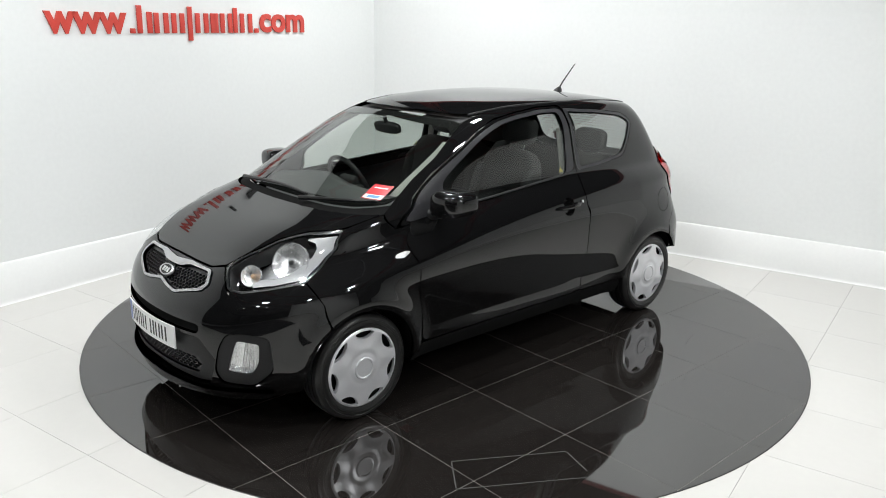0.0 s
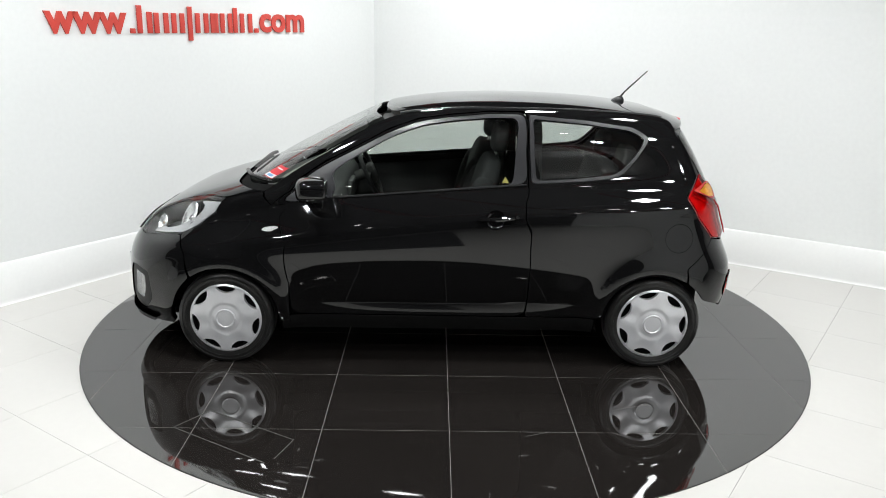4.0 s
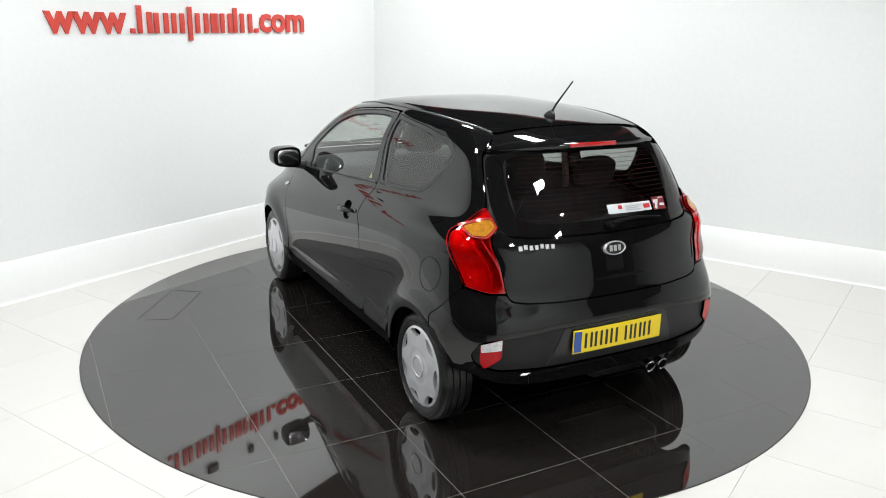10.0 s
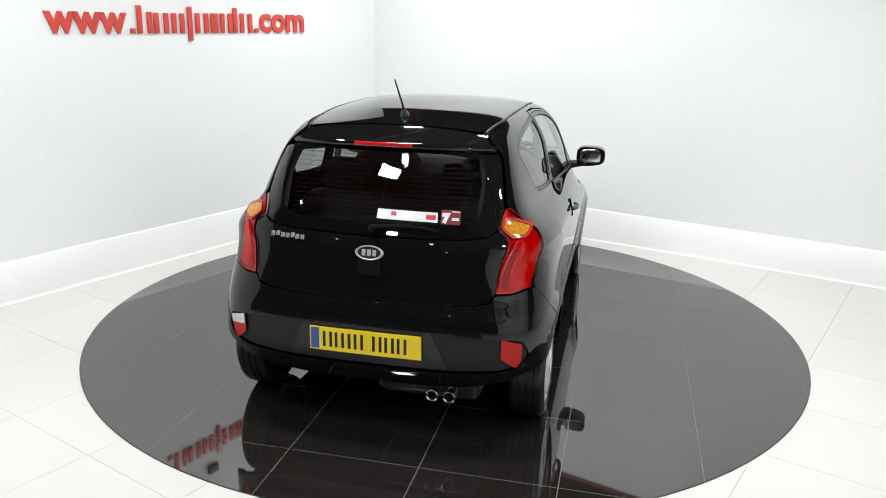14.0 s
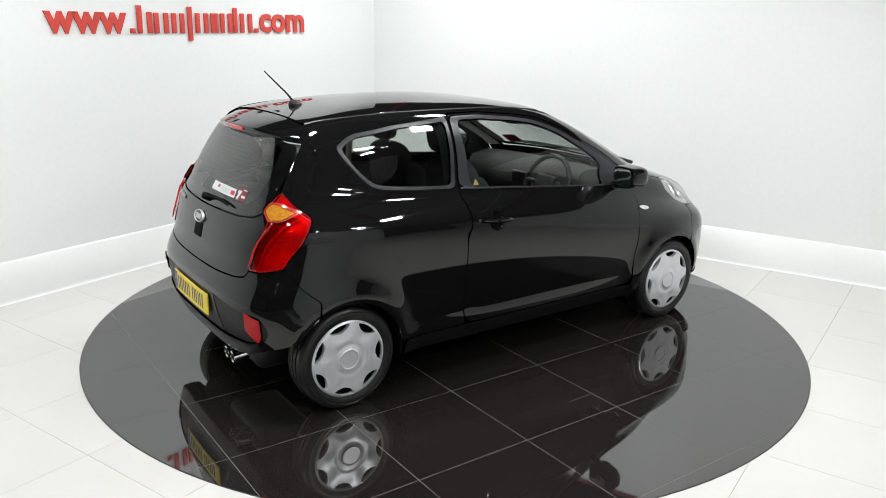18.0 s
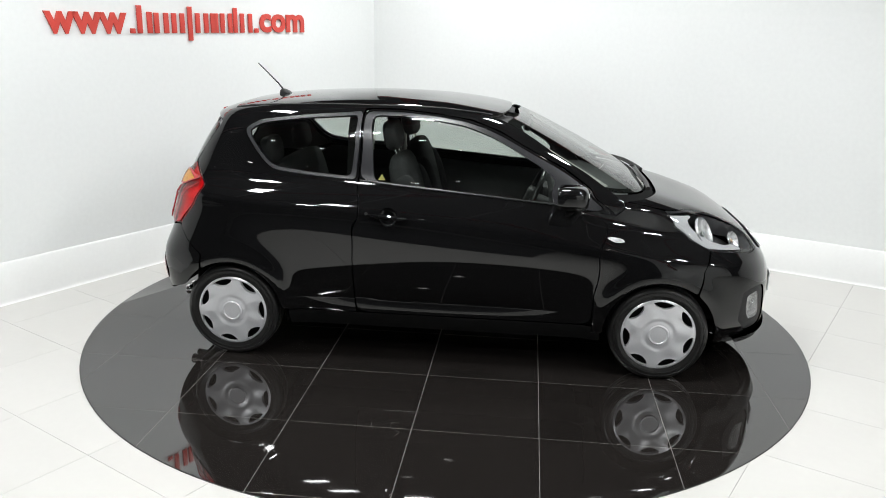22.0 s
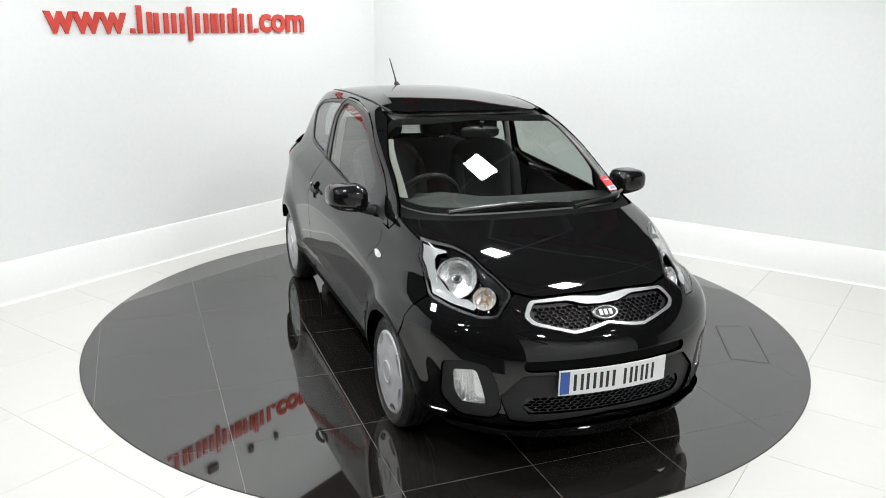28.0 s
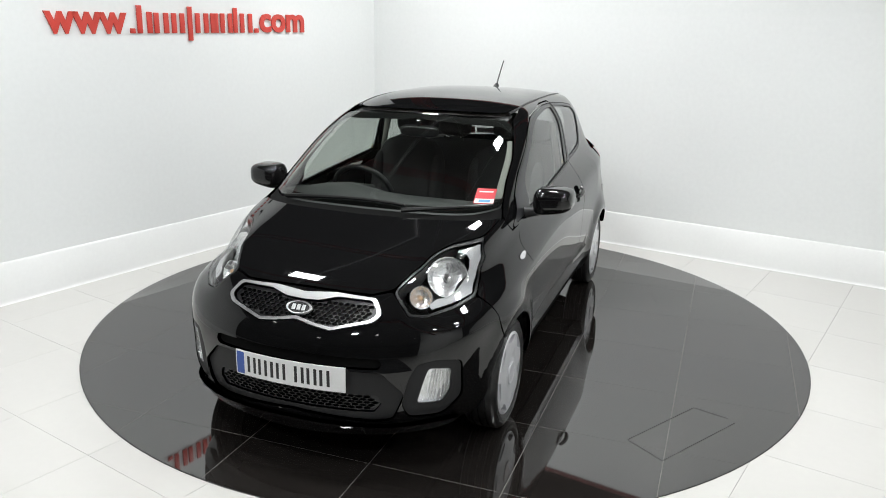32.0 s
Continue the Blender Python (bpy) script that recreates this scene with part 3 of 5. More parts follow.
WINDSCREEN = [("f", 0, .997), ("f", .35, .998), ("f", .54, 1.0), ("s", .90, 1.012), ("s", .75, 1.111), ("s", .59, 1.2), ("s", .43, 1.298), ("s", .315, 1.36), ("f", .42, 1.372), ("f", 0, 1.385)]
BONNET = [("f", 0, .764), ("f", .30, .763), ("n", .382, .783), ("n", .426, .838), ("n", .466, .8865), ("n", .531, .9155), ("s", 1.190, .9255), ("s", 1.05, .957), ("s", .975, .970), ("f", .60, .974), ("f", .5, .976), ("f", 0, .972)]
COWL = [("f", 0, .973), ("f", .5, .977), ("f", .60, .975), ("s", .965, .973), ("s", .905, 1.010), ("f", .54, .999), ("f", .35, .997), ("f", 0, .996)]
HEADLAMP = [("s", 1.190, .923), ("n", .535, .913), ("n", .47, .884), ("n", .43, .836), ("n", .388, .780), ("n", .475, .700), ("n", .54, .694), ("n", .612, .708), ("s", 1.437, .729), ("s", 1.336, .776), ("s", 1.243, .845)]
HEADLAMP_IN = [("s", 1.208, .911), ("n", .537, .906), ("n", .475, .878), ("n", .436, .833), ("n", .396, .780), ("n", .479, .705), ("n", .541, .699), ("n", .610, .713), ("s", 1.432, .735), ("s", 1.336, .781), ("s", 1.248, .847)]
GRILLE = [("f", 0, .745), ("f", .14, .756), ("f", .33, .752), ("f", .372, .698), ("f", .345, .668), ("f", .17, .627), ("f", .09, .635), ("f", 0, .650)]
GRILLE_IN = [("f", 0, .719), ("f", .08, .722), ("f", .16, .741), ("f", .315, .741), ("f", .350, .700), ("f", .325, .678), ("f", .17, .640), ("f", .09, .648), ("f", 0, .663)]
SLOT = [("f", 0, .535), ("f", .39, .533), ("f", .40, .510), ("f", .385, .488), ("f", 0, .486)]
INTAKE = [("f", 0, .474), ("f", .40, .474), ("f", .49, .38), ("f", .44, .255), ("f", .36, .245), ("f", 0, .268)]
INTAKE_MESH = [("f", 0, .372), ("f", .385, .368), ("f", .40, .33), ("f", .37, .288), ("f", 0, .29)]
FOG_BEZEL = [("f", .685, .505), ("f", .61, .525), ("f", .535, .512), ("f", .50, .44), ("f", .478, .33), ("f", .50, .27), ("f", .62, .262), ("f", .685, .34)]
FOG_LAMP = [("f", .656, .474), ("f", .578, .488), ("f", .557, .42), ("f", .535, .333), ("f", .625, .326), ("f", .65, .38)]
FRONT_BUMPER = ([("f", 0, .759), ("f", .30, .758), ("n", .383, .776), ("n", .472, .695), ("n", .54, .689), ("n", .613, .703), ("s", 1.440, .723), ("s", 1.40, .63)]
                + arc(AXLE_F, AXLE_Z, .302, 52, -2, 7) + [("s", 1.49, .215), ("f", .62, .19), ("f", .35, .175), ("f", 0, .175)])
FENDER = ([("s", .975, .968), ("s", 1.05, .955), ("s", 1.188, .9225), ("s", 1.240, .842), ("s", 1.333, .773), ("s", 1.435, .726), ("s", 1.398, .63)]
          + arc(AXLE_F, AXLE_Z, .302, 54, 182, 13) + [("s", .83, .25), ("s", .835, .48), ("s", .845, .715), ("s", .815, .91), ("s", .925, .895)])
DOOR = [("s", -.47, .30), ("s", -.487, .58), ("s", -.485, .81), ("s", -.47, 1.03), ("s", -.452, 1.418), ("s", -.25, 1.418), ("s", -.04, 1.40), ("s", .13, 1.372), ("s", .29, 1.313), ("s", .45, 1.226),
        ("s", .64, 1.132), ("s", .79, 1.028), ("s", .92, .899), ("s", .812, .914), ("s", .842, .715), ("s", .832, .48), ("s", .825, .30)]
DOOR_HOLE = [("s", -.466, 1.036), ("s", -.03, 1.003), ("s", .27, .977), ("s", .60, .952), ("s", .885, .909), ("s", .78, 1.024), ("s", .63, 1.124), ("s", .44, 1.218), ("s", .282, 1.303), ("s", .122, 1.361),
             ("s", -.04, 1.390), ("s", -.25, 1.409), ("s", -.452, 1.408)]
DOOR_GLASS = [("s", -.385, 1.024), ("s", -.03, .995), ("s", .27, .969), ("s", .615, .944), ("s", .60, 1.088), ("s", .42, 1.196), ("s", .27, 1.281), ("s", .115, 1.340), ("s", -.04, 1.368), ("s", -.25, 1.388), ("s", -.415, 1.388)]
QUARTER_HOLE = [("s", -.487, 1.034), ("s", -.76, 1.050), ("s", -.95, 1.070), ("s", -1.0, 1.097), ("s", -1.08, 1.186), ("s", -1.132, 1.262), ("s", -1.132, 1.295), ("s", -1.05, 1.346), ("s", -.80, 1.381), ("s", -.465, 1.409)]
QUARTER_GLASS = [("s", -.515, 1.052), ("s", -.76, 1.068), ("s", -.935, 1.088), ("s", -.985, 1.112), ("s", -1.058, 1.19), ("s", -1.105, 1.262), ("s", -1.105, 1.285), ("s", -1.03, 1.327), ("s", -.79, 1.361), ("s", -.492, 1.386)]
SIDE = ([("s", -.473, .30), ("s", -.86, .30)] + arc(AXLE_R, AXLE_Z, .298, 8, 122, 12)
        + [("s", -1.345, .60), ("s", -1.49, .757), ("s", -1.40, .87), ("s", -1.333, .984), ("s", -1.408, 1.068), ("r", .570, 1.094), ("r", .546, 1.2), ("r", .513, 1.300)]
        + [("t", -1.24, .440), ("t", -.95, .473), ("t", -.66, .484), ("t", -.35, .488), ("t", -.04, .488), ("t", .12, .484), ("s", .30, 1.364), ("s", .43, 1.302), ("s", .59, 1.203), ("s", .75, 1.114), ("s", .905, 1.012)]
        + [("s", .97, .972), ("s", .925, .90), ("s", .793, 1.031), ("s", .643, 1.135), ("s", .452, 1.229), ("s", .292, 1.316), ("s", .132, 1.375), ("s", -.04, 1.403), ("s", -.25, 1.421), ("s", -.454, 1.421)]
        + [("s", -.472, 1.03), ("s", -.487, .81), ("s", -.489, .58)])
SILL = [("s", -.86, .297), ("s", .835, .297), ("s", .885, .24), ("s", .88, .20), ("s", -.86, .20)]
ROOF = [(-1.24, .425), (-.95, .463), (-.66, .474), (-.35, .478), (-.04, .478), (.12, .474), (.235, .455), (.29, .40), (.325, .25), (.335, 0)]
TAIL_LAMP = [("s", -1.335, .982), ("s", -1.408, 1.066), ("r", .573, 1.091), ("r", .550, 1.000), ("r", .583, .975), ("r", .57, .735), ("r", .645, .735), ("s", -1.492, .76), ("s", -1.402, .87)]
TAIL_IN = [("s", -1.345, .981), ("s", -1.411, 1.059), ("r", .577, 1.083), ("r", .556, 1.000), ("r", .590, .978), ("r", .577, .742), ("r", .643, .742), ("s", -1.488, .767), ("s", -1.409, .873)]
REAR_GLASS = [("r", 0, .956), ("r", .40, .962), ("r", .505, .973), ("r", .547, 1.0), ("r", .560, 1.09), ("r", .542, 1.2), ("r", .508, 1.298), ("r", .30, 1.342), ("r", 0, 1.349)]
TAILGATE = [("r", 0, .953), ("r", .40, .959), ("r", .508, .970), ("r", .546, .997), ("r", .580, .972), ("r", .567, .732), ("r", .545, .702), ("r", .48, .690), ("r", .32, .682), ("r", 0, .680)]
REAR_BUMPER = ([("r", 0, .676), ("r", .32, .678), ("r", .481, .686), ("r", .547, .697), ("r", .570, .729), ("r", .645, .729), ("s", -1.487, .753), ("s", -1.347, .60)]
               + arc(AXLE_R, AXLE_Z, .298, 124, 150, 5) + [("s", -1.53, .392), ("r", .67, .360), ("r", .60, .326), ("r", .47, .296), ("r", .30, .285), ("r", 0, .284)])
REAR_INSERT = [("r", 0, .572), ("r", .37, .568), ("r", .69, .538), ("r", .722, .47), ("r", .70, .422), ("r", .61, .388), ("r", .36, .374), ("r", 0, .374)]
REAR_MARKER = [("r", .692, .525), ("r", .602, .552), ("r", .602, .456), ("r", .668, .402), ("r", .69, .44)]
PLATE_RECESS = [("r", 0, .564), ("r", .30, .562), ("r", .375, .382), ("r", 0, .380)]



def lowered(pts):
    """Side outlines settle a little under the roof rail."""
    return [(k, x, z - 0.011 * min(max((z - 1.25) / 0.13, 0), 1) * min(max((0.35 - x) / 0.4, 0), 1)) if k == "s" else (k, x, z) for k, x, z in pts]


DOOR, DOOR_HOLE, DOOR_GLASS, QUARTER_HOLE, QUARTER_GLASS, SIDE = (lowered(p) for p in (DOOR, DOOR_HOLE, DOOR_GLASS, QUARTER_HOLE, QUARTER_GLASS, SIDE))

HANDLE_CUP = arc(-0.290, 0.856, 0.050, 0, 345, 24)

bonnet = panel("bonnet", BONNET, M_PAINT, car, mirror="front", radius=0.02, gap=0.0010, depth=0.012)
cowl = panel("cowl", COWL, M_GAP, car, mirror="front", lift=-0.012, radius=0.004, label="black plastic scuttle under the windscreen")
windscreen = panel("windscreen", WINDSCREEN, M_SCREEN, car, mirror="front", lift=-0.004, depth=0.004, radius=0.04, label="clear laminated windscreen")
frit = [("f", 0, 1.020), ("f", .45, 1.022), ("f", .55, 1.024), ("s", .845, 1.043), ("s", .742, 1.108), ("s", .583, 1.198), ("s", .435, 1.288), ("f", .475, 1.340), ("f", 0, 1.362)]
panel("glass_border", WINDSCREEN, M_GAP, windscreen, holes=[frit], mirror="front", lift=-0.0095, depth=0.0006, radius=0.04, hole_radius=0.05, label="black printed glass border")
front_bumper = panel("front_bumper", FRONT_BUMPER, M_PAINT, car, mirror="front", holes=[GRILLE, SLOT, INTAKE, FOG_BEZEL, [(k, -y, z) for k, y, z in FOG_BEZEL]], radius=0.015, hole_radius=0.025, depth=0.03, step=0.02, gap=0.0008)
tailgate = panel("tailgate", TAILGATE, M_PAINT, car, mirror="rear", radius=0.015)
rear_glass = panel("rear_window", REAR_GLASS, M_DARKGLASS, car, mirror="rear", lift=-0.003, depth=0.004, radius=0.03, label="tinted rear window with heating lines")
frit = [("r", 0, 1.015), ("r", .36, 1.017), ("r", .452, 1.035), ("r", .476, 1.09), ("r", .472, 1.2), ("r", .455, 1.285), ("r", .30, 1.305), ("r", 0, 1.308)]
panel("glass_border", REAR_GLASS, M_GAP, rear_glass, holes=[frit], mirror="rear", lift=-0.0085, depth=0.0006, radius=0.03, hole_radius=0.04, label="black printed glass border")
rear_bumper = panel("rear_bumper", REAR_BUMPER, M_PAINT, car, mirror="rear", holes=[REAR_INSERT], radius=0.012, hole_radius=0.02, depth=0.03, step=0.025, gap=0.0010)
rear_insert = panel("bumper_insert", REAR_INSERT, M_PLASTIC, rear_bumper, mirror="rear", lift=-0.010, radius=0.02, label="grained black plastic insert")
for s in (1, -1):
    panel("front_wing", FENDER, M_PAINT, car, side=s, radius=0.008, step=0.016, gap=0.0006)
    door = panel("door", DOOR, M_PAINT, car, holes=[DOOR_HOLE, HANDLE_CUP], side=s, radius=0.05, hole_radius=0.05, step=0.014)
    panel("window_frame", DOOR_HOLE, M_FRAME, door, holes=[DOOR_GLASS], lift=-0.002, side=s, radius=0.05, hole_radius=0.05, label="satin black window frame")
    panel("door_window", DOOR_GLASS, M_GLASS, door, lift=-0.007, depth=0.004, side=s, radius=0.05)
    body_side = panel("body_side", SIDE, M_PAINT, car, holes=[QUARTER_HOLE], side=s, radius=0.012, hole_radius=0.03, step=0.016, gap=0.0010)
    panel("quarter_window_frame", QUARTER_HOLE, M_FRAME, body_side, holes=[QUARTER_GLASS], lift=-0.001, side=s, radius=0.03, hole_radius=0.03, label="satin black window surround")
    panel("quarter_window", QUARTER_GLASS, M_GLASS, body_side, lift=-0.006, depth=0.004, side=s, radius=0.03)
    panel("inner_pillar", [("s", -.415, 1.02), ("s", -.545, 1.02), ("s", -.53, 1.405), ("s", -.40, 1.405)], M_GAP, car, side=s, lift=-0.022, depth=0.004, radius=0.005, label="black door pillar behind the glass")
    panel("sill", SILL, M_GAP, car, side=s, radius=0.01)

# roof, a field of heights


roof_loop = np.array([(x, y) for x, y in ROOF] + [(x, -y) for x, y in reversed(ROOF[:-1])], float)
roof_loop = dense(rounded(roof_loop, 0.03), 0.02)
v2, f2 = fill([roof_loop], 0.03)
zz = height_at(v2[:, 0], v2[:, 1])
e = 0.003
gx = (height_at(v2[:, 0] + e, v2[:, 1]) - height_at(v2[:, 0] - e, v2[:, 1])) / (2 * e)
gy = (height_at(v2[:, 0], v2[:, 1] + e) - height_at(v2[:, 0], np.abs(v2[:, 1] - e))) / (2 * e)
nr = np.stack([-gx, -gy, np.ones_like(gx)], 1)
nr /= np.linalg.norm(nr, axis=1, keepdims=True)
roof = mesh_object("roof", np.column_stack([v2, zz]), f2.tolist(), M_PAINT, car, "", True, nr)


# ---- the car's parts, from nose to tail ----
def on_skin(p, lift=0.0):
    a, z = spot(p)
    q = skin(np.array([a]), np.array([z]))[0]
    n = skin_normals(np.array([a]), np.array([z]))[0]
    return Vector(q + n * lift), Vector(n)


def facing(p, lift=0.0, side=1):
    """A pose on the skin: z along the normal, x level, y upwards."""
    at, n = on_skin(p, lift)
    if side < 0:
        at.y, n.y = -at.y, -n.y
    x = Vector((0, 0, 1)).cross(n).normalized()
    y = n.cross(x)
    m = Matrix((x, y, n)).transposed().to_4x4()
    m.translation = at
    return m


def hexes(cy, cz, inner, kind="f", sides=6, turn=30.0):
    """Cells of a grille inside a half outline given as (y, z) corners."""
    loop = np.array([(y, z) for _, y, z in inner] + [(-y, z) for _, y, z in reversed(inner) if y > 1e-6])
    cells = []
    for r in range(-32, 13):
        for c in range(-24, 25):
            y, z = (c + (0.5 if r % 2 else 0)) * cy, 0.60 + r * cz
            ring = [(y + 0.43 * cy * ux, z + 0.78 * cz * uz) for ux, uz in ((1, 0.30), (0.05, 0.72), (-1, 0.30), (-1, -0.30), (-0.05, -0.72), (1, -0.30))]
            if inside_loops(np.array([(y + (py - y) * 1.25, z + (pz - z) * 1.25) for py, pz in ring]), [loop]).all():
                cells.append([(kind, py, pz) for py, pz in ring])
    return cells


def badge(name, p, w, h, parent, lift=0.008, label=""):
    m = facing(p, lift)
    bm = bmesh.new()
    lathe(bm, [(0.0, 0.004), (0.80, 0.005)], 40, m @ Matrix.Diagonal((w / 2, h / 2, 1, 1)))
    ob = part(name, bm, M_INK, parent, label)
    bm = bmesh.new()
    lathe(bm, [(0.80, 0.003), (0.84, 0.008), (0.93, 0.009), (1.0, 0.004), (1.0, -0.004)], 40, m @ Matrix.Diagonal((w / 2, h / 2, 1, 1)))
    part("rim", bm, M_BADGE, ob, "chrome oval rim")
    bm = bmesh.new()
    for k in (-1, 0, 1):
        box(bm, (w * 0.13, h * 0.42, 0.004), m @ pose(k * w * 0.19, 0, 0.006), 0.001, 1)
    part("emblem", bm, M_BADGE, ob, "plain chrome emblem bars")
    return ob


# upper grille
panel("grille_surround", GRILLE, M_SATIN, front_bumper, holes=[GRILLE_IN], mirror="front", lift=0.007, depth=0.035, radius=0.02, hole_radius=0.02, step=0.02, label="satin silver grille frame")
panel("grille_mesh", GRILLE_IN, M_TRIM, front_bumper, holes=hexes(0.027, 0.0112, GRILLE_IN), mirror="front", lift=-0.010, depth=0.010, radius=0.02, hole_radius=0.0, step=0.03, label="black honeycomb grille")
panel("grille_back", GRILLE, M_GAP, front_bumper, mirror="front", lift=-0.034, depth=0.002, step=0.05)
badge("badge", ("f", 0.0, 0.689), 0.125, 0.062, front_bumper, 0.004, "oval chrome maker's badge")
panel("slot_back", SLOT, M_GAP, front_bumper, mirror="front", lift=-0.018, depth=0.002, step=0.05)
# lower intake
intake = panel("lower_insert", INTAKE, M_PLASTIC, front_bumper, holes=[INTAKE_MESH], mirror="front", lift=-0.014, depth=0.02, radius=0.02, hole_radius=0.012, label="grained black intake surround")
panel("intake_mesh", INTAKE_MESH, M_TRIM, intake, holes=hexes(0.034, 0.0135, INTAKE_MESH), mirror="front", lift=-0.024, depth=0.010, radius=0.012, hole_radius=0.0, label="black honeycomb intake mesh")
panel("intake_back", INTAKE, M_GAP, intake, mirror="front", lift=-0.05, depth=0.002, step=0.05)
panel("lip", [("f", 0, .243), ("f", .40, .236), ("f", .60, .250), ("f", .66, .238), ("f", .62, .205), ("f", 0, .180)], M_PAINT, front_bumper, mirror="front", lift=0.022, depth=0.028, radius=0.02, dome=0.012, label="glossy black front lip")

for s in (1, -1):
    fog = panel("fog_bezel", FOG_BEZEL, M_PLASTIC, front_bumper, holes=[FOG_LAMP], side=s, lift=-0.008, depth=0.025, radius=0.03, hole_radius=0.02, step=0.02, label="grained black lamp bezel")
    panel("fog_lamp", FOG_LAMP, M_LENS, fog, side=s, lift=-0.010, depth=0.004, radius=0.02, step=0.02, dome=0.004, label="clear front lamp lens")
    panel("reflector", FOG_LAMP, M_REFLECT, fog, side=s, lift=-0.040, depth=-0.028, radius=0.02, step=0.015, label="silvered lamp bowl")
    for k in range(5):
        bm = bmesh.new()
        pts = []
        for t in (0, 0.33, 0.67, 1):
            q, n = on_skin(("f", 0.586 + 0.013 * k + 0.022 * t - 0.004 * k * t, 0.336 + 0.134 * t), -0.026)
            pts.append((q.x, q.y * s, q.z))
        tube(bm, pts, 0.003, 6)
        part("rib", bm, M_REFLECT, fog)
    # headlamp
    lamp = panel("headlamp", HEADLAMP, M_LENS, car, side=s, lift=0.001, depth=0.006, radius=0.02, step=0.02, gap=-0.0030, dome=0.004, label="clear headlamp with silver reflectors")
    panel("lamp_case", HEADLAMP, M_CASE, lamp, side=s, gap=-0.002, lift=-0.105, depth=-0.098, radius=0.02, step=0.03, label="dark grey lamp housing")
    panel("lamp_rim", HEADLAMP, M_TRIM, lamp, holes=[HEADLAMP_IN], side=s, gap=-0.0030, lift=-0.006, depth=0.010, radius=0.02, hole_radius=0.02, step=0.02, label="black inner lamp rim")
    panel("lamp_shell", [("s", 1.215, .906), ("s", 1.252, .846), ("s", 1.340, .785), ("s", 1.430, .739), ("n", .606, .722), ("n", .548, .713), ("n", .530, .728), ("n", .548, .744), ("n", .580, .744), ("n", .606, .762),
                         ("n", .621, .795), ("n", .622, .825), ("n", .614, .854), ("n", .597, .876), ("n", .572, .886), ("n", .556, .889), ("n", .556, .899)],
          M_LAMPWHITE, lamp, side=s, lift=-0.014, depth=0.035, radius=0.006, step=0.015, label="silver white lamp side shell")
    for (y, z, r, sink) in ((.572, .817, .088, -0.048), (.506, .759, .048, -0.032)):
        m = facing(("n", y, z), sink, s)
        d = (m.to_3x3() @ Vector((0, 0, 1)))
        fwd = (Vector((0.93, 0.18 * s, 0.25)).normalized() + d * 0.9).normalized()
        q = d.rotation_difference(fwd).to_matrix().to_4x4()
        mm = Matrix.Translation(m.translation) @ q @ Matrix.Translation(-m.translation) @ m
        bm = bmesh.new()
        prof = [(r * 0.16, -0.030), (r * 0.32, -0.028), (r * 0.48, -0.025), (r * 0.63, -0.021), (r * 0.77, -0.016), (r * 0.90, -0.008), (r, 0.0), (r * 1.05, 0.002), (r * 1.07, -0.012)]
        lathe(bm, prof, 18, mm)
        part("reflector", bm, M_FACET, lamp, "faceted chrome lamp bowl", angle=2)
        bm = bmesh.new()
        lathe(bm, [(0, -0.008), (r * 0.16, -0.010), (r * 0.24, -0.020), (r * 0.24, -0.030)], 16, mm)
        part("bulb", bm, M_AMBER if r < 0.05 else M_CHROME, lamp, "amber bulb" if r < 0.05 else "chrome bulb shield")
    # side repeater
    panel("side_repeater", [("s", .985, .768), ("s", .93, .763), ("s", .875, .788), ("s", .90, .797), ("s", .965, .787)], M_CLEAR, car, side=s, lift=0.003, depth=0.012, radius=0.01, step=0.012, dome=0.003, label="clear side indicator lens")

# number plates with plain bars in place of characters
def bent_box(bm, p, x0, x1, v0, v1, low, high):
    """A thin plate that follows the bumper's curve: x across, v upwards, low and high over the skin."""
    k, y, z = p
    sign = 1 if k == "f" else -1
    rings = []
    for i in range(13):
        x = x0 + (x1 - x0) * i / 12
        mid, n = on_skin((k, y + sign * x, z))
        n.z = 0
        n.normalize()
        rings.append([bm.verts.new(mid + n * h + Vector((0, 0, v))) for v, h in ((v0, low), (v1, low), (v1, high), (v0, high))])
    for a, b in zip(rings, rings[1:]):
        for i in range(4):
            bm.faces.new((a[i], a[(i + 1) % 4], b[(i + 1) % 4], b[i]))
    bm.faces.new(rings[0])
    bm.faces.new(rings[-1][::-1])
    bmesh.ops.recalc_face_normals(bm, faces=bm.faces[:])


def number_plate(name, p, face, parent, lift, label):
    bm = bmesh.new()
    bent_box(bm, p, -0.260, 0.260, -0.0555, 0.0555, lift, lift + 0.006)
    plate = part(name, bm, face, parent, label, smooth=False)
    bm = bmesh.new()
    bent_box(bm, p, -0.255, -0.215, -0.050, 0.050, lift + 0.005, lift + 0.0066)
    part("blue_band", bm, M_PLATEB, plate, "blue end band", smooth=False)
    for k, x in enumerate((-0.175, -0.118, -0.072, -0.028, 0.058, 0.115, 0.172)):
        for w0, w1 in (((-0.022, -0.009), (0.009, 0.022)) if k != 2 else ((-0.007, 0.007),)):
            bm = bmesh.new()
            bent_box(bm, p, x + w0, x + w1, -0.0365, 0.0365, lift + 0.005, lift + 0.0067)
            part("bar", bm, M_INK, plate, smooth=False)
    return plate


number_plate("number_plate", ("f", 0.0, 0.442), M_PLATEW, front_bumper, 0.012, "white front plate with black bars")
number_plate("number_plate", ("r", 0.0, 0.490), M_PLATEY, rear_bumper, 0.004, "yellow rear plate with black bars")

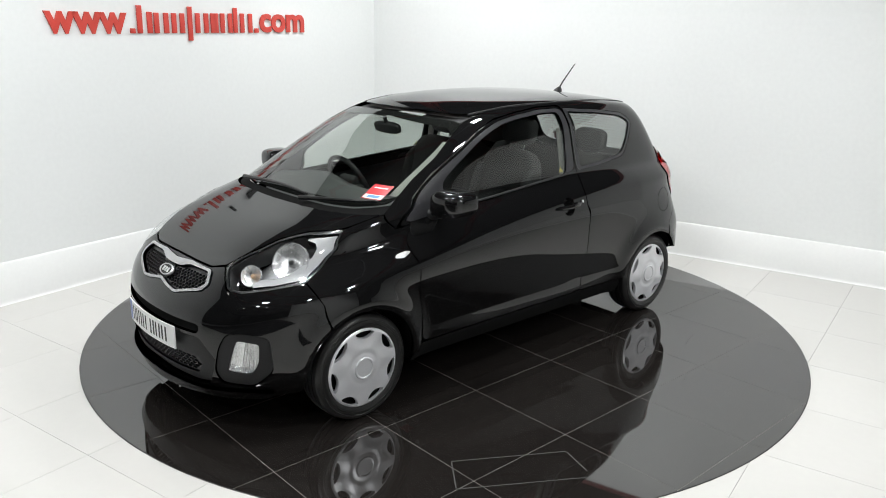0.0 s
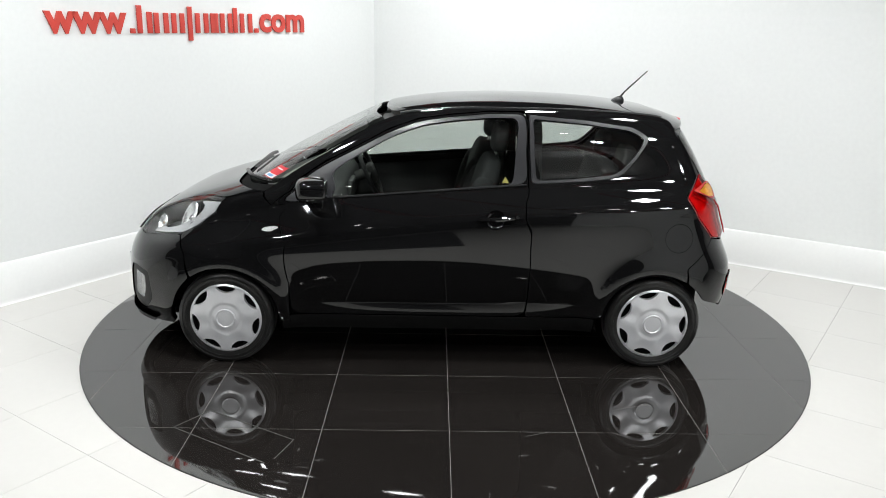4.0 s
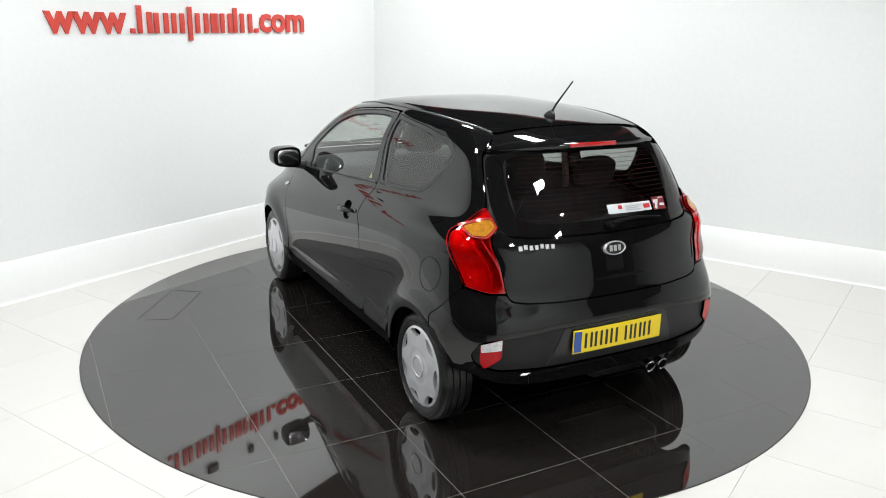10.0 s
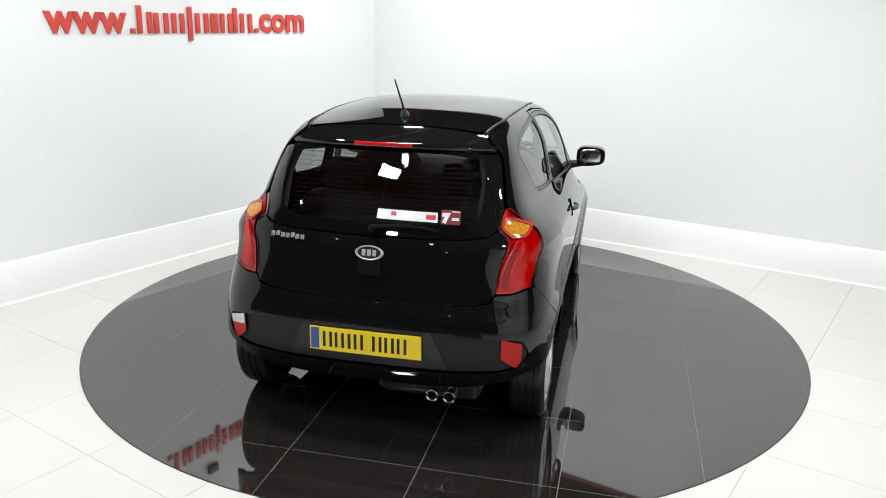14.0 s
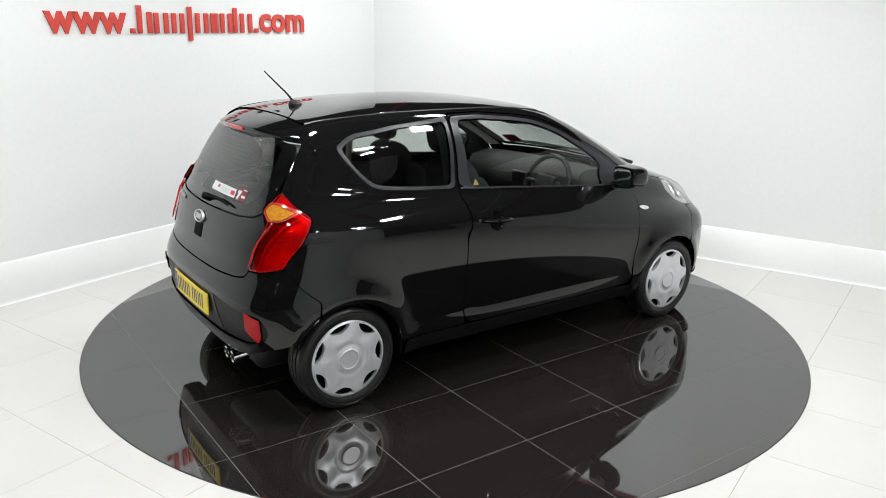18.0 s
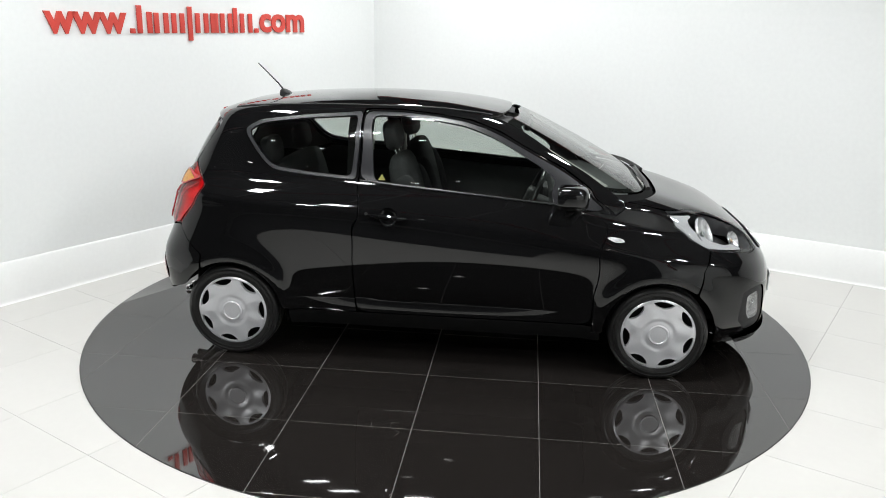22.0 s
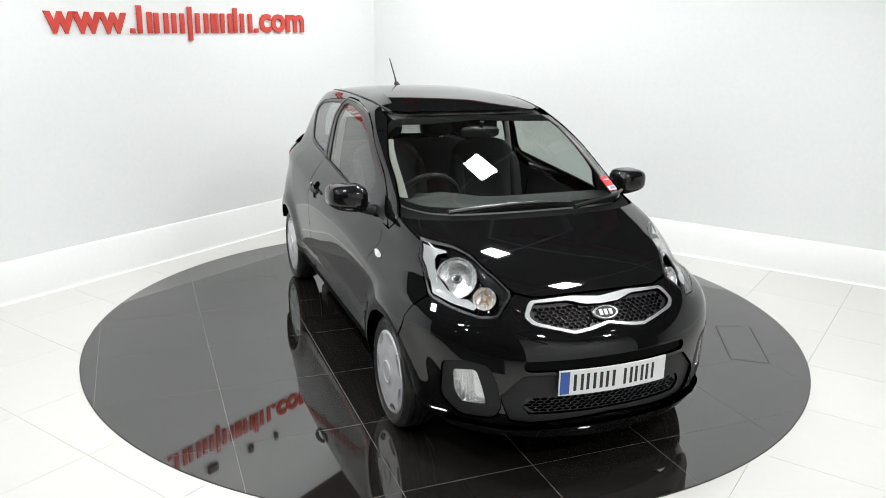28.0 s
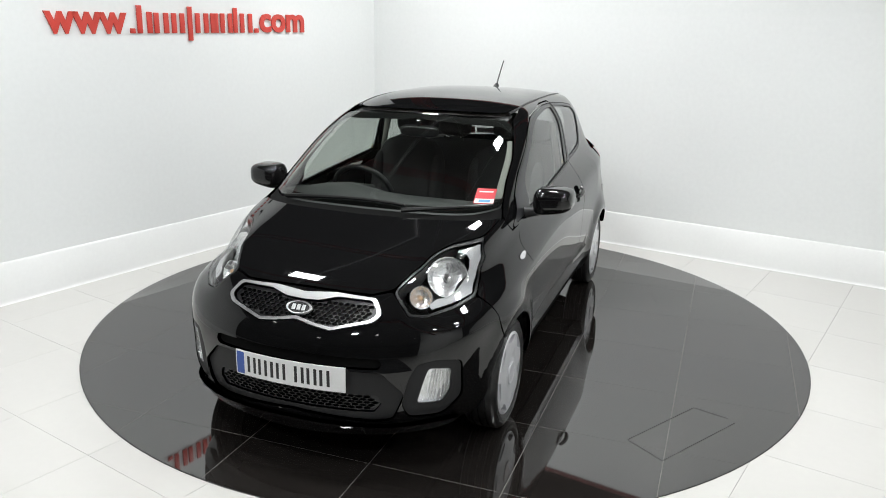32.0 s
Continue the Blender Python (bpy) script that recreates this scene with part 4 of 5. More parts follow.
# front wipers
for a, mid, b in (((.46, 0.990), (.10, 1.022), (-.20, 1.003)), ((-.20, .985), (-.42, 1.008), (-.60, 1.014))):
    bm = bmesh.new()
    pts = []
    for k in range(9):
        t = k / 8
        y = (1 - t) ** 2 * a[0] + 2 * t * (1 - t) * mid[0] + t * t * b[0]
        z = (1 - t) ** 2 * a[1] + 2 * t * (1 - t) * mid[1] + t * t * b[1]
        q, n = on_skin(("f", -y, z), 0.018)
        pts.append(q)
    tube(bm, pts, [0.012, 0.012, 0.011, 0.010, 0.009, 0.009, 0.008, 0.008, 0.006], 8)
    wiper = part("wiper", bm, M_RUBBER, car, "black windscreen wiper arm")
    bm = bmesh.new()
    tube(bm, [p + Vector((-0.012, 0, -0.006)) for p in pts[2:]], 0.006, 6)
    part("blade", bm, M_RUBBER, wiper, "rubber wiper blade")

# door mirrors, handles, locks
for s in (1, -1):
    bm = bmesh.new()
    vs = bmesh.ops.create_icosphere(bm, subdivisions=4, radius=1.0)["verts"]
    for v in vs:
        x, y, z = v.co
        k = 3.6
        n = (abs(x) ** k + abs(y) ** k + abs(z) ** k) ** (1 / k)
        x, y, z = x / n, y / n, z / n
        x = max(x, -0.55)
        v.co = (0.672 + 0.100 * x - 0.014 * y, s * (0.838 + 0.098 * y), 1.012 + 0.066 * z * (1 - 0.12 * y) + 0.006 * y)
    mirror_shell = part("door_mirror", bm, M_PAINT, car, "glossy black door mirror shell")
    bm = bmesh.new()
    for v in bmesh.ops.create_icosphere(bm, subdivisions=3, radius=1.0)["verts"]:
        x, y, z = v.co
        n = (abs(y) ** 3 + abs(z) ** 3 + 1e-9) ** (1 / 3) if (abs(y) + abs(z)) > 1e-6 else 1
        rr = math.sqrt(y * y + z * z)
        y, z = (y / n * rr, z / n * rr) if rr > 1e-6 else (y, z)
        v.co = (0.611 + 0.006 * x, s * (0.842 + 0.078 * y), 1.014 + 0.052 * z)
    part("mirror_glass", bm, M_CHROME, mirror_shell, "silvered mirror glass")
    bm = bmesh.new()
    tube(bm, [(0.70, s * 0.695, 0.940), (0.69, s * 0.76, 0.952), (0.68, s * 0.80, 0.966)], [0.030, 0.024, 0.022], 12)
    part("mirror_arm", bm, M_TRIM, mirror_shell, "black mirror foot")
    at, n = on_skin(("s", -0.29, 0.862), 0.0)
    bm = bmesh.new()
    pts = [(-0.19 - 0.20 * t, s * (at.y + 0.012 + 0.020 * math.sin(math.pi * t)), 0.857 + 0.012 * t) for t in (0, .12, .3, .5, .7, .88, 1)]
    tube(bm, pts, [0.008, 0.012, 0.014, 0.014, 0.014, 0.012, 0.008], 10)
    handle = part("door_handle", bm, M_PAINT, car, "glossy black door handle")
    bm = bmesh.new()
    lathe(bm, [(0.0535, 0.0), (0.050, -0.006), (0.043, -0.014), (0.030, -0.019), (0.0, -0.021)], 28, facing(("s", -0.290, 0.856), -0.001, s))
    part("handle_cup", bm, M_PAINT, handle, "glossy black handle recess")
    bm = bmesh.new()
    lathe(bm, [(0, 0.006), (0.009, 0.006), (0.011, 0.0)], 16, facing(("s", -0.408, 0.872), 0.001, s))
    part("lock", bm, M_CHROME, handle, "chrome door lock")
    # bright strip along the foot of the window
    bm = bmesh.new()
    pts = []
    for k in range(13):
        x = -0.46 + 1.06 * k / 12
        q, n = on_skin(("s", x, 1.031 - 0.078 * (x + 0.46)), 0.003)
        pts.append((q.x, q.y * s, q.z))
    tube(bm, pts, 0.0055, 6)
    part("waist_strip", bm, M_TRIM, car, "black rubber window strip")
    # roof drip strip
    bm = bmesh.new()
    pts = []
    for k in range(25):
        x = -1.23 + 1.47 * k / 24
        y = float(np.interp(x, (-1.23, -.95, -.66, -.35, .12, .24), (.433, .468, .479, .483, .480, .465)))
        pts.append((x, s * y, float(height_at(x, y)) - 0.003))
    tube(bm, pts, 0.007, 6)
    part("roof_strip", bm, M_TRIM, roof, "black rubber roof strip")

# filler flap
ring = panel("filler_flap", arc(-1.292, 0.768, 0.078, 0, 350, 36), M_GAP, car, holes=[arc(-1.292, 0.768, 0.0755, 0, 350, 36)], lift=0.0008, depth=0.001, radius=0, hole_radius=0, gap=0, step=0.02, label="round filler flap shut line")

# tail
bm = bmesh.new()
rows = []
for k in range(29):
    e = -1 + 2 * k / 28
    y, e = 0.503 * e, abs(e)
    x0, tip = -1.20 + 0.03 * e ** 3, -1.430 + 0.145 * e ** 2.4
    zt = float(height_at(-1.20, min(abs(y), 0.43))) - 0.002 if e < 0.85 else float(height_at(-1.20, 0.428)) - 0.002 - 0.22 * (e - 0.85) ** 1.2
    zl = 1.352 - 0.022 * e ** 2
    mid = (x0 + tip) / 2
    rows.append([bm.verts.new(q) for q in ((x0, y, zt), (mid, y, zt * 0.45 + zl * 0.55 + 0.008), (tip + 0.02, y, zl + 0.003), (tip, y, zl - 0.006), (tip - 0.002, y, zl - 0.020), (tip + 0.014, y, zl - 0.033), (mid + 0.01, y, zl - 0.036), (x0 - 0.02, y, zl - 0.03))])
for a, b in zip(rows, rows[1:]):
    for i in range(8):
        bm.faces.new((a[i], a[(i + 1) % 8], b[(i + 1) % 8], b[i]))
bm.faces.new(rows[0][::-1])
bm.faces.new(rows[-1])
spoiler = part("roof_spoiler", bm, M_PAINT, car, "glossy black roof spoiler", angle=60)
bm = bmesh.new()
box(bm, (0.014, 0.27, 0.020), pose(-1.4285, 0, 1.338), 0.006, 2)
part("brake_light", bm, M_RED, spoiler, "dark red high brake light")

for s in (1, -1):
    turn = [("r", .568, 1.036), ("r", .600, 1.031), ("r", .652, .996), ("r", .644, .968), ("r", .606, .966), ("r", .562, 1.000)]
    tail = panel("tail_lamp", TAIL_LAMP, M_REDLENS, car, side=s, lift=0.004, depth=0.006, radius=0.015, step=0.02, dome=0.014, label="red tail lamp with amber corner")
    panel("lamp_housing", TAIL_LAMP, M_TAILCASE, tail, side=s, gap=0.003, lift=-0.012, depth=0.02, radius=0.015, step=0.015, label="silvered tail lamp housing")
    panel("lamp_edge", TAIL_LAMP, M_RED, tail, holes=[TAIL_IN], side=s, gap=0.002, lift=0.0055, depth=0.008, radius=0.015, hole_radius=0.012, step=0.02, label="solid red lens edge")
    panel("turn_lens", turn, M_ORANGE, tail, side=s, lift=0.0195, depth=0.006, radius=0.01, step=0.015, label="amber turn lens")
    panel("turn_frame", [("r", .564, 1.046), ("r", .604, 1.040), ("r", .660, .999), ("r", .650, .960), ("r", .602, .958), ("r", .554, .999)], M_TURNFRAME, tail, holes=[turn], side=s, lift=0.0205, depth=0.004, radius=0.012, hole_radius=0.01, step=0.015, label="pale red frame round the amber lens")
    panel("brake_well", [("r", .606, .952), ("r", .652, .950), ("r", .640, .86), ("r", .622, .765), ("r", .590, .765), ("r", .598, .86)], M_TAILWELL, tail, side=s, lift=-0.004, depth=0.006, radius=0.012, step=0.012, label="grey faceted brake light well")
    for name, path, lift, wide, mat in (("light_guide", ((.626, .950), (.622, .915), (.616, .875), (.607, .830), (.596, .785), (.586, .752)), 0.0190, 0.0050, M_RED),
                                        ("lamp_ridge", ((.668, .985), (.668, .950), (.662, .900), (.654, .850), (.645, .800), (.636, .755)), 0.0020, 0.0055, M_TAILCASE)):
        bm = bmesh.new()
        pts = [on_skin(("r", y, z), lift)[0] for y, z in path]
        tube(bm, [(q.x, q.y * s, q.z) for q in pts], [wide * 0.5, wide, wide, wide, wide, wide * 0.5], 10)
        part(name, bm, mat, tail, "glossy red light guide ridge" if mat is M_RED else "bright ridge inside the lens")
    marker = panel("rear_marker", REAR_MARKER, M_MARKER, rear_bumper, side=s, lift=0.002, depth=0.014, radius=0.015, step=0.015, dome=0.004, label="red bumper marker lamp")
    if s > 0:
        panel("reverse_lens", [("r", .690, .527), ("r", .604, .550), ("r", .604, .497), ("r", .688, .487)], M_CLEAR, marker, side=s, lift=0.0072, depth=0.004, radius=0.008, step=0.012, label="clear reversing lens")
panel("plate_recess", PLATE_RECESS, M_TRIM, rear_insert, mirror="rear", lift=-0.0075, depth=0.006, radius=0.01, label="recessed plate panel")
badge("tail_badge", ("r", 0.0, 0.886), 0.130, 0.066, tailgate, 0.006, "oval chrome maker's badge")
bm = bmesh.new()
box(bm, (0.105, 0.085, 0.02), facing(("r", 0.0, 0.825), -0.004), 0.012, 3)
part("tailgate_handle", bm, M_GAP, tailgate, "black tailgate grip")
bm = bmesh.new()
m = facing(("r", 0.405, 0.924), 0.003)
for k in range(7):
    box(bm, (0.020, 0.022, 0.004), m @ pose((k - 3) * 0.026, 0.004 if k in (1, 4) else 0, 0), 0.002, 1)
part("model_badge", bm, M_SATIN, tailgate, "small chrome model badge bars")

# rear window: heating lines, stickers, wiper
bm = bmesh.new()
for k in range(14):
    z = 1.035 + 0.0195 * k
    w = 0.43 - 0.03 * abs(k - 5) / 8
    cols_ = 24
    prev = None
    for i in range(cols_ + 1):
        y = -w + 2 * w * i / cols_
        q, n = on_skin(("r", y, z), -0.0095)
        cur = (bm.verts.new(q + Vector((0, 0, 0.0010))), bm.verts.new(q - Vector((0, 0, 0.0010))))
        if prev:
            bm.faces.new((prev[0], cur[0], cur[1], prev[1]))
        prev = cur
tagged(part("heating_lines", bm, material("copper_heating_line", (0.14, 0.028, 0.022), 0.5), rear_glass, "fine brown heating lines", smooth=False), kind="stuff")


def sticker(name, corners, mat, parent, label, lift=-0.001, step=0.02):
    return panel(name, corners, mat, parent, lift=lift, depth=0.0004, radius=0.002, gap=0, step=step, label=label)


st = sticker("sticker", [("r", -.012, 1.070), ("r", -.285, 1.066), ("r", -.288, 1.026), ("r", -.012, 1.030)], M_STICKW, rear_glass, "white dealer sticker with plain marks")
sticker("mark", [("r", -.075, 1.062), ("r", -.10, 1.0615), ("r", -.10, 1.045), ("r", -.075, 1.0455)], M_STICKR, st, "", -0.0003)
for z0, w0 in ((1.056, .22), (1.048, .205), (1.040, .215)):
    sticker("bar", [("r", -.12, z0), ("r", -w0, z0 - .0008), ("r", -w0, z0 - .0045), ("r", -.12, z0 - .0037)], M_SATIN, st, "", -0.0003)
sticker("mark", [("r", -.235, 1.056), ("r", -.278, 1.055), ("r", -.278, 1.036), ("r", -.235, 1.037)], M_STICKR, st, "", -0.0003)
st = sticker("sticker", [("r", -.300, 1.079), ("r", -.385, 1.077), ("r", -.388, 1.020), ("r", -.302, 1.022)], material("dark_red_sticker", (0.16, 0.012, 0.018), 0.4), rear_glass, "dark red square sticker with a white seven")
sticker("bar", [("r", -.346, 1.0745), ("r", -.381, 1.0735), ("r", -.381, 1.0695), ("r", -.346, 1.0705)], M_STICKW, st, "", -0.0003)
sticker("bar", [("r", -.348, 1.048), ("r", -.380, 1.047), ("r", -.381, 1.036), ("r", -.349, 1.037)], M_STICKW, st, "", -0.0003)
me7 = flat_text("7", 0.05)
ob7 = new("numeral", me7)
me7.materials.append(M_STICKW)
ob7.parent = st
ob7.matrix_basis = facing(("r", -0.311, 1.031), 0.0006) @ Matrix.Diagonal((1, 1, 0.02, 1))
bm = bmesh.new()
lathe(bm, [(0, 0.02), (0.016, 0.018), (0.020, 0.006), (0.020, -0.02)], 16, facing(("r", 0.0, 0.985), 0.006))
pts = []
for k in range(9):
    t = k / 8
    q, n = on_skin(("r", 0.0 - 0.0 + (-0.30) * t, 0.988 + 0.012 * math.sin(math.pi * t)), 0.022)
    pts.append(q)
tube(bm, pts, [0.010, 0.010, 0.009, 0.008, 0.008, 0.007, 0.006, 0.006, 0.004], 8)
part("rear_wiper", bm, M_GAP, tailgate, "black rear wiper")

# front screen sticker
st = sticker("sticker", [("f", .50, 1.090), ("f", .585, 1.082), ("f", .600, 1.025), ("f", .512, 1.033)], M_STICKR, windscreen, "red and white permit sticker")
sticker("mark", [("f", .512, 1.050), ("f", .592, 1.044), ("f", .598, 1.028), ("f", .514, 1.035)], M_STICKW, st, "", -0.0003)
sticker("mark", [("f", .530, 1.046), ("f", .580, 1.042), ("f", .583, 1.033), ("f", .532, 1.037)], M_STICKB, st, "", 0.0002)
sticker("bar", [("f", .515, 1.078), ("f", .575, 1.073), ("f", .576, 1.069), ("f", .516, 1.074)], M_STICKW, st, "", -0.0003)

# antenna, exhaust
bm = bmesh.new()
za = float(height_at(-1.08, 0.0))
for v in bmesh.ops.create_icosphere(bm, subdivisions=3, radius=1.0)["verts"]:
    x, y, z = v.co
    v.co = (-1.075 + 0.042 * x, 0.020 * y * (1 + 0.3 * x), za + max(z, -0.1) * 0.030 * (1 - 0.45 * x))
foot = part("antenna", bm, M_TRIM, roof, "black roof antenna foot")
bm = bmesh.new()
tube(bm, [(-1.085, 0, za + 0.018), (-1.12, 0, za + 0.062), (-1.245, 0, 1.612)], [0.0065, 0.005, 0.0035], 8)
part("rod", bm, M_TRIM, foot, "thin black antenna rod")
for y in (-0.295, -0.375):
    bm = bmesh.new()
    lathe(bm, [(0.023, -0.10), (0.029, -0.10), (0.030, 0.0), (0.027, 0.004), (0.023, 0.0), (0.022, -0.09)], 28, Matrix.Translation((-1.635, y, 0.235)) @ pose(0, 0, 0, 0, -96, 0))
    part("exhaust_tip", bm, M_CHROME, car, "chrome exhaust tip")
bm = bmesh.new()
box(bm, (0.30, 0.50, 0.16), pose(-1.40, -0.25, 0.255), 0.05, 4)
part("silencer", bm, M_TRIM, car, "dark steel silencer box")

# underside, wheel wells
bm = bmesh.new()
box(bm, (2.95, 1.02, 0.05), pose(0.15, 0, 0.215), 0.015, 2)
box(bm, (1.55, 1.40, 0.05), pose(0.01, 0, 0.225), 0.015, 2)
part("floor_pan", bm, M_GAP, car, "black underbody")
bm = bmesh.new()
box(bm, (0.62, 1.0, 0.45), pose(1.33, 0, 0.48), 0.06, 3)
part("engine_bay", bm, M_GAP, car, "dark engine bay walls")
bm = bmesh.new()
box(bm, (0.50, 1.0, 0.35), pose(-1.28, 0, 0.43), 0.06, 3)
part("boot_floor", bm, M_GAP, car, "dark boot floor")
for cx in (AXLE_F, AXLE_R):
    for s in (1, -1):
        bm = bmesh.new()
        a, b, c = [], [], []
        for k in range(21):
            t = radians((28 if cx > 0 else -10) + 162 * k / 20)
            x, z = cx + 0.318 * math.cos(t), AXLE_Z + 0.318 * math.sin(t)
            a.append(bm.verts.new((x, s * 0.765, z)))
            b.append(bm.verts.new((x, s * 0.50, z)))
        for k in range(20):
            bm.faces.new((a[k], a[k + 1], b[k + 1], b[k]))
        bm.faces.new(b)
        part("wheel_well", bm, M_GAP, car, "black wheel housing")


# wheels
def cover_mesh():
    ring = lambda r, n: np.array([(r * math.cos(2 * math.pi * k / n), r * math.sin(2 * math.pi * k / n)) for k in range(n)])
    outer = ring(0.186, 84)
    holes = []
    for k in range(7):
        a0 = 2 * math.pi * k / 7
        pts = []
        for r, d in ((.170, -17.5), (.172, -9), (.1725, 0), (.172, 9), (.170, 17.5), (.160, 16.5), (.147, 12.0), (.138, 5), (.136, 0), (.138, -5), (.147, -12.0), (.160, -16.5)):
            a = a0 + radians(d)
            pts.append((r * math.cos(a), r * math.sin(a)))
        holes.append(dense(rounded(np.array(pts), 0.004), 0.008))
    loops = [outer] + holes

    def lift(p):
        r, a = np.hypot(p[:, 0], p[:, 1]), np.arctan2(p[:, 1], p[:, 0])
        h = 0.012 - 0.35 * np.maximum(r - 0.055, 0) ** 2 * 4 * 0.25
        h = h - 0.010 * np.clip((r - 0.172) / 0.014, 0, 1) ** 2
        w = 0.5 + 0.5 * np.cos(7 * a)
        h = h - 0.004 * w * np.exp(-((r - 0.125) / 0.030) ** 2)
        h = h - 0.003 * np.exp(-((r - 0.070) / 0.012) ** 2)
        return h
    v, f = fill(loops, 0.0065)
    verts, faces = [np.column_stack([v, lift(v)])], [f]
    n = len(v)
    for i, lp in enumerate(loops):
        k = len(lp)
        top = np.column_stack([lp, lift(lp)])
        low = top - (0, 0, 0.022)
        idx = np.arange(k)
        nxt = (idx + 1) % k
        verts += [top, low]
        faces += [np.stack([n + idx, n + k + idx, n + k + nxt], 1), np.stack([n + idx, n + k + nxt, n + nxt], 1)]
        n += 2 * k
    return np.concatenate(verts), np.concatenate(faces).tolist()


cv, cf = cover_mesh()
TYRE_R = AXLE_Z


def wheel(cx, s, turn):
    m = Matrix.Translation((cx, s * 0.700, AXLE_Z)) @ pose(0, 0, 0, -90 * s, 0, 0) @ pose(0, 0, 0, 0, 0, turn)
    bm = bmesh.new()
    lathe(bm, [(0, 0.045), (0.06, 0.045), (0.178, 0.040), (0.188, 0.062), (0.196, 0.068), (0.196, -0.09)], 40, m)
    w = part("wheel", bm, M_GAP, car, "dark steel wheel with silver cover")
    bm = bmesh.new()
    T = TYRE_R
    prof = [(0.192, 0.062), (0.200, 0.074), (0.213, 0.080), (0.230, 0.082), (0.246, 0.079), (0.257, 0.072), (0.2645, 0.062), (T - 0.002, 0.052)]
    prof += [(T - 0.001, 0.040), (T - 0.008, 0.039), (T - 0.008, 0.033), (T, 0.032), (T, 0.006), (T - 0.008, 0.005), (T - 0.008, -0.001), (T, -0.002), (T, -0.028), (T - 0.008, -0.029), (T - 0.008, -0.035), (T - 0.001, -0.036)]
    prof += [(T - 0.004, -0.055), (0.257, -0.070), (0.235, -0.080), (0.19, -0.078)]
    lathe(bm, prof, 72, m)
    part("tyre", bm, M_RUBBER, w, "black rubber tyre", angle=28)
    bm = bmesh.new()
    for r in (0.222, 0.240):
        lathe(bm, [(r - 0.0015, 0.0800), (r, 0.0832), (r + 0.0015, 0.0800)], 72, m)
    part("sidewall_ring", bm, M_RUBBER, w, "raised tyre sidewall ring")
    ob = mesh_object("wheel_cover", [m @ Vector((p[0] * 1.095, p[1] * 1.095, p[2])) + (m.to_3x3() @ Vector((0, 0, 0.073))) for p in cv], cf, M_WHEEL, w, "silver seven-spoke wheel cover")
    for pl in ob.data.polygons:
        pl.use_smooth = True
    ob.data.set_sharp_from_angle(angle=radians(40))
    bm = bmesh.new()
    lathe(bm, [(0, 0.0150), (0.044, 0.0145), (0.0465, 0.0175), (0.0520, 0.0180), (0.0555, 0.0160), (0.0575, 0.0090)], 40, m @ Matrix.Translation((0, 0, 0.073)))
    part("hub_cap", bm, M_WHEEL, ob, "round silver hub cap")


for cx, s, turn in ((AXLE_F, 1, 10), (AXLE_F, -1, 33), (AXLE_R, 1, 25), (AXLE_R, -1, 3)):
    wheel(cx, s, turn)


# ---- cabin ----
def loft(bm, sections):
    rings = [[bm.verts.new(p) for p in sec] for sec in sections]
    n = len(rings[0])
    for a, b in zip(rings, rings[1:]):
        for i in range(n):
            bm.faces.new((a[i], a[(i + 1) % n], b[(i + 1) % n], b[i]))
    bm.faces.new(rings[0][::-1])
    bm.faces.new(rings[-1])


bm = bmesh.new()
secs = []
for k in range(13):
    y = -0.64 + 1.28 * k / 12
    hump = 0.045 * math.exp(-((y + 0.33) / 0.17) ** 2)
    e = 0.10 * (abs(y) / 0.64) ** 3
    secs.append([(1.05 - e * 2, y, 0.93), (0.92 - e, y, 0.972), (0.74, y, 0.975 + hump), (0.63, y, 0.955 + hump), (0.585, y, 0.90 + hump * 0.5), (0.57, y, 0.80), (0.60, y, 0.70), (0.68, y, 0.55), (0.95, y, 0.5)])
loft(bm, secs)
dash = part("dashboard", bm, M_CABIN, car, "dark grey dashboard", angle=50)
bm = bmesh.new()
box(bm, (0.03, 0.20, 0.17), pose(0.572, 0.0, 0.84, 0, -8, 0), 0.01, 2)
box(bm, (0.40, 0.16, 0.28), pose(0.44, 0, 0.50), 0.03, 3)
part("centre_console", bm, M_CABIN, dash, "dark centre console")

ctr = Matrix.Translation((0.475, -0.33, 0.905)) @ pose(0, 0, 0, 0, -66, 0)
bm = bmesh.new()
tube(bm, [ctr @ Vector((0.185 * math.cos(a), 0.185 * math.sin(a), 0)) for a in (2 * math.pi * k / 40 for k in range(41))], 0.0155, 10, False)
wheel_s = part("steering_wheel", bm, M_TRIM, car, "black steering wheel")
bm = bmesh.new()
box(bm, (0.13, 0.15, 0.05), ctr @ pose(-0.01, 0, 0.01), 0.02, 3)
for a in (90, -90, 180):
    c, s_ = math.cos(radians(a)), math.sin(radians(a))
    tube(bm, [ctr @ Vector((0.05 * c, 0.05 * s_, 0.0)), ctr @ Vector((0.178 * c, 0.178 * s_, 0))], 0.014, 8)
part("hub", bm, M_CABIN, wheel_s, "dark wheel hub and spokes")
bm = bmesh.new()
tube(bm, [ctr @ Vector((0, 0, 0)), (0.66, -0.33, 0.84)], 0.035, 12)
part("column", bm, M_CABIN, wheel_s)


def soft_box(bm, size, m, k=3.2, sub=4):
    for v in bmesh.ops.create_icosphere(bm, subdivisions=sub, radius=1.0)["verts"]:
        c = v.co
        n = (abs(c.x) ** k + abs(c.y) ** k + abs(c.z) ** k) ** (1 / k)
        v.co = m @ Vector((c.x / n * size[0] / 2, c.y / n * size[1] / 2, c.z / n * size[2] / 2))


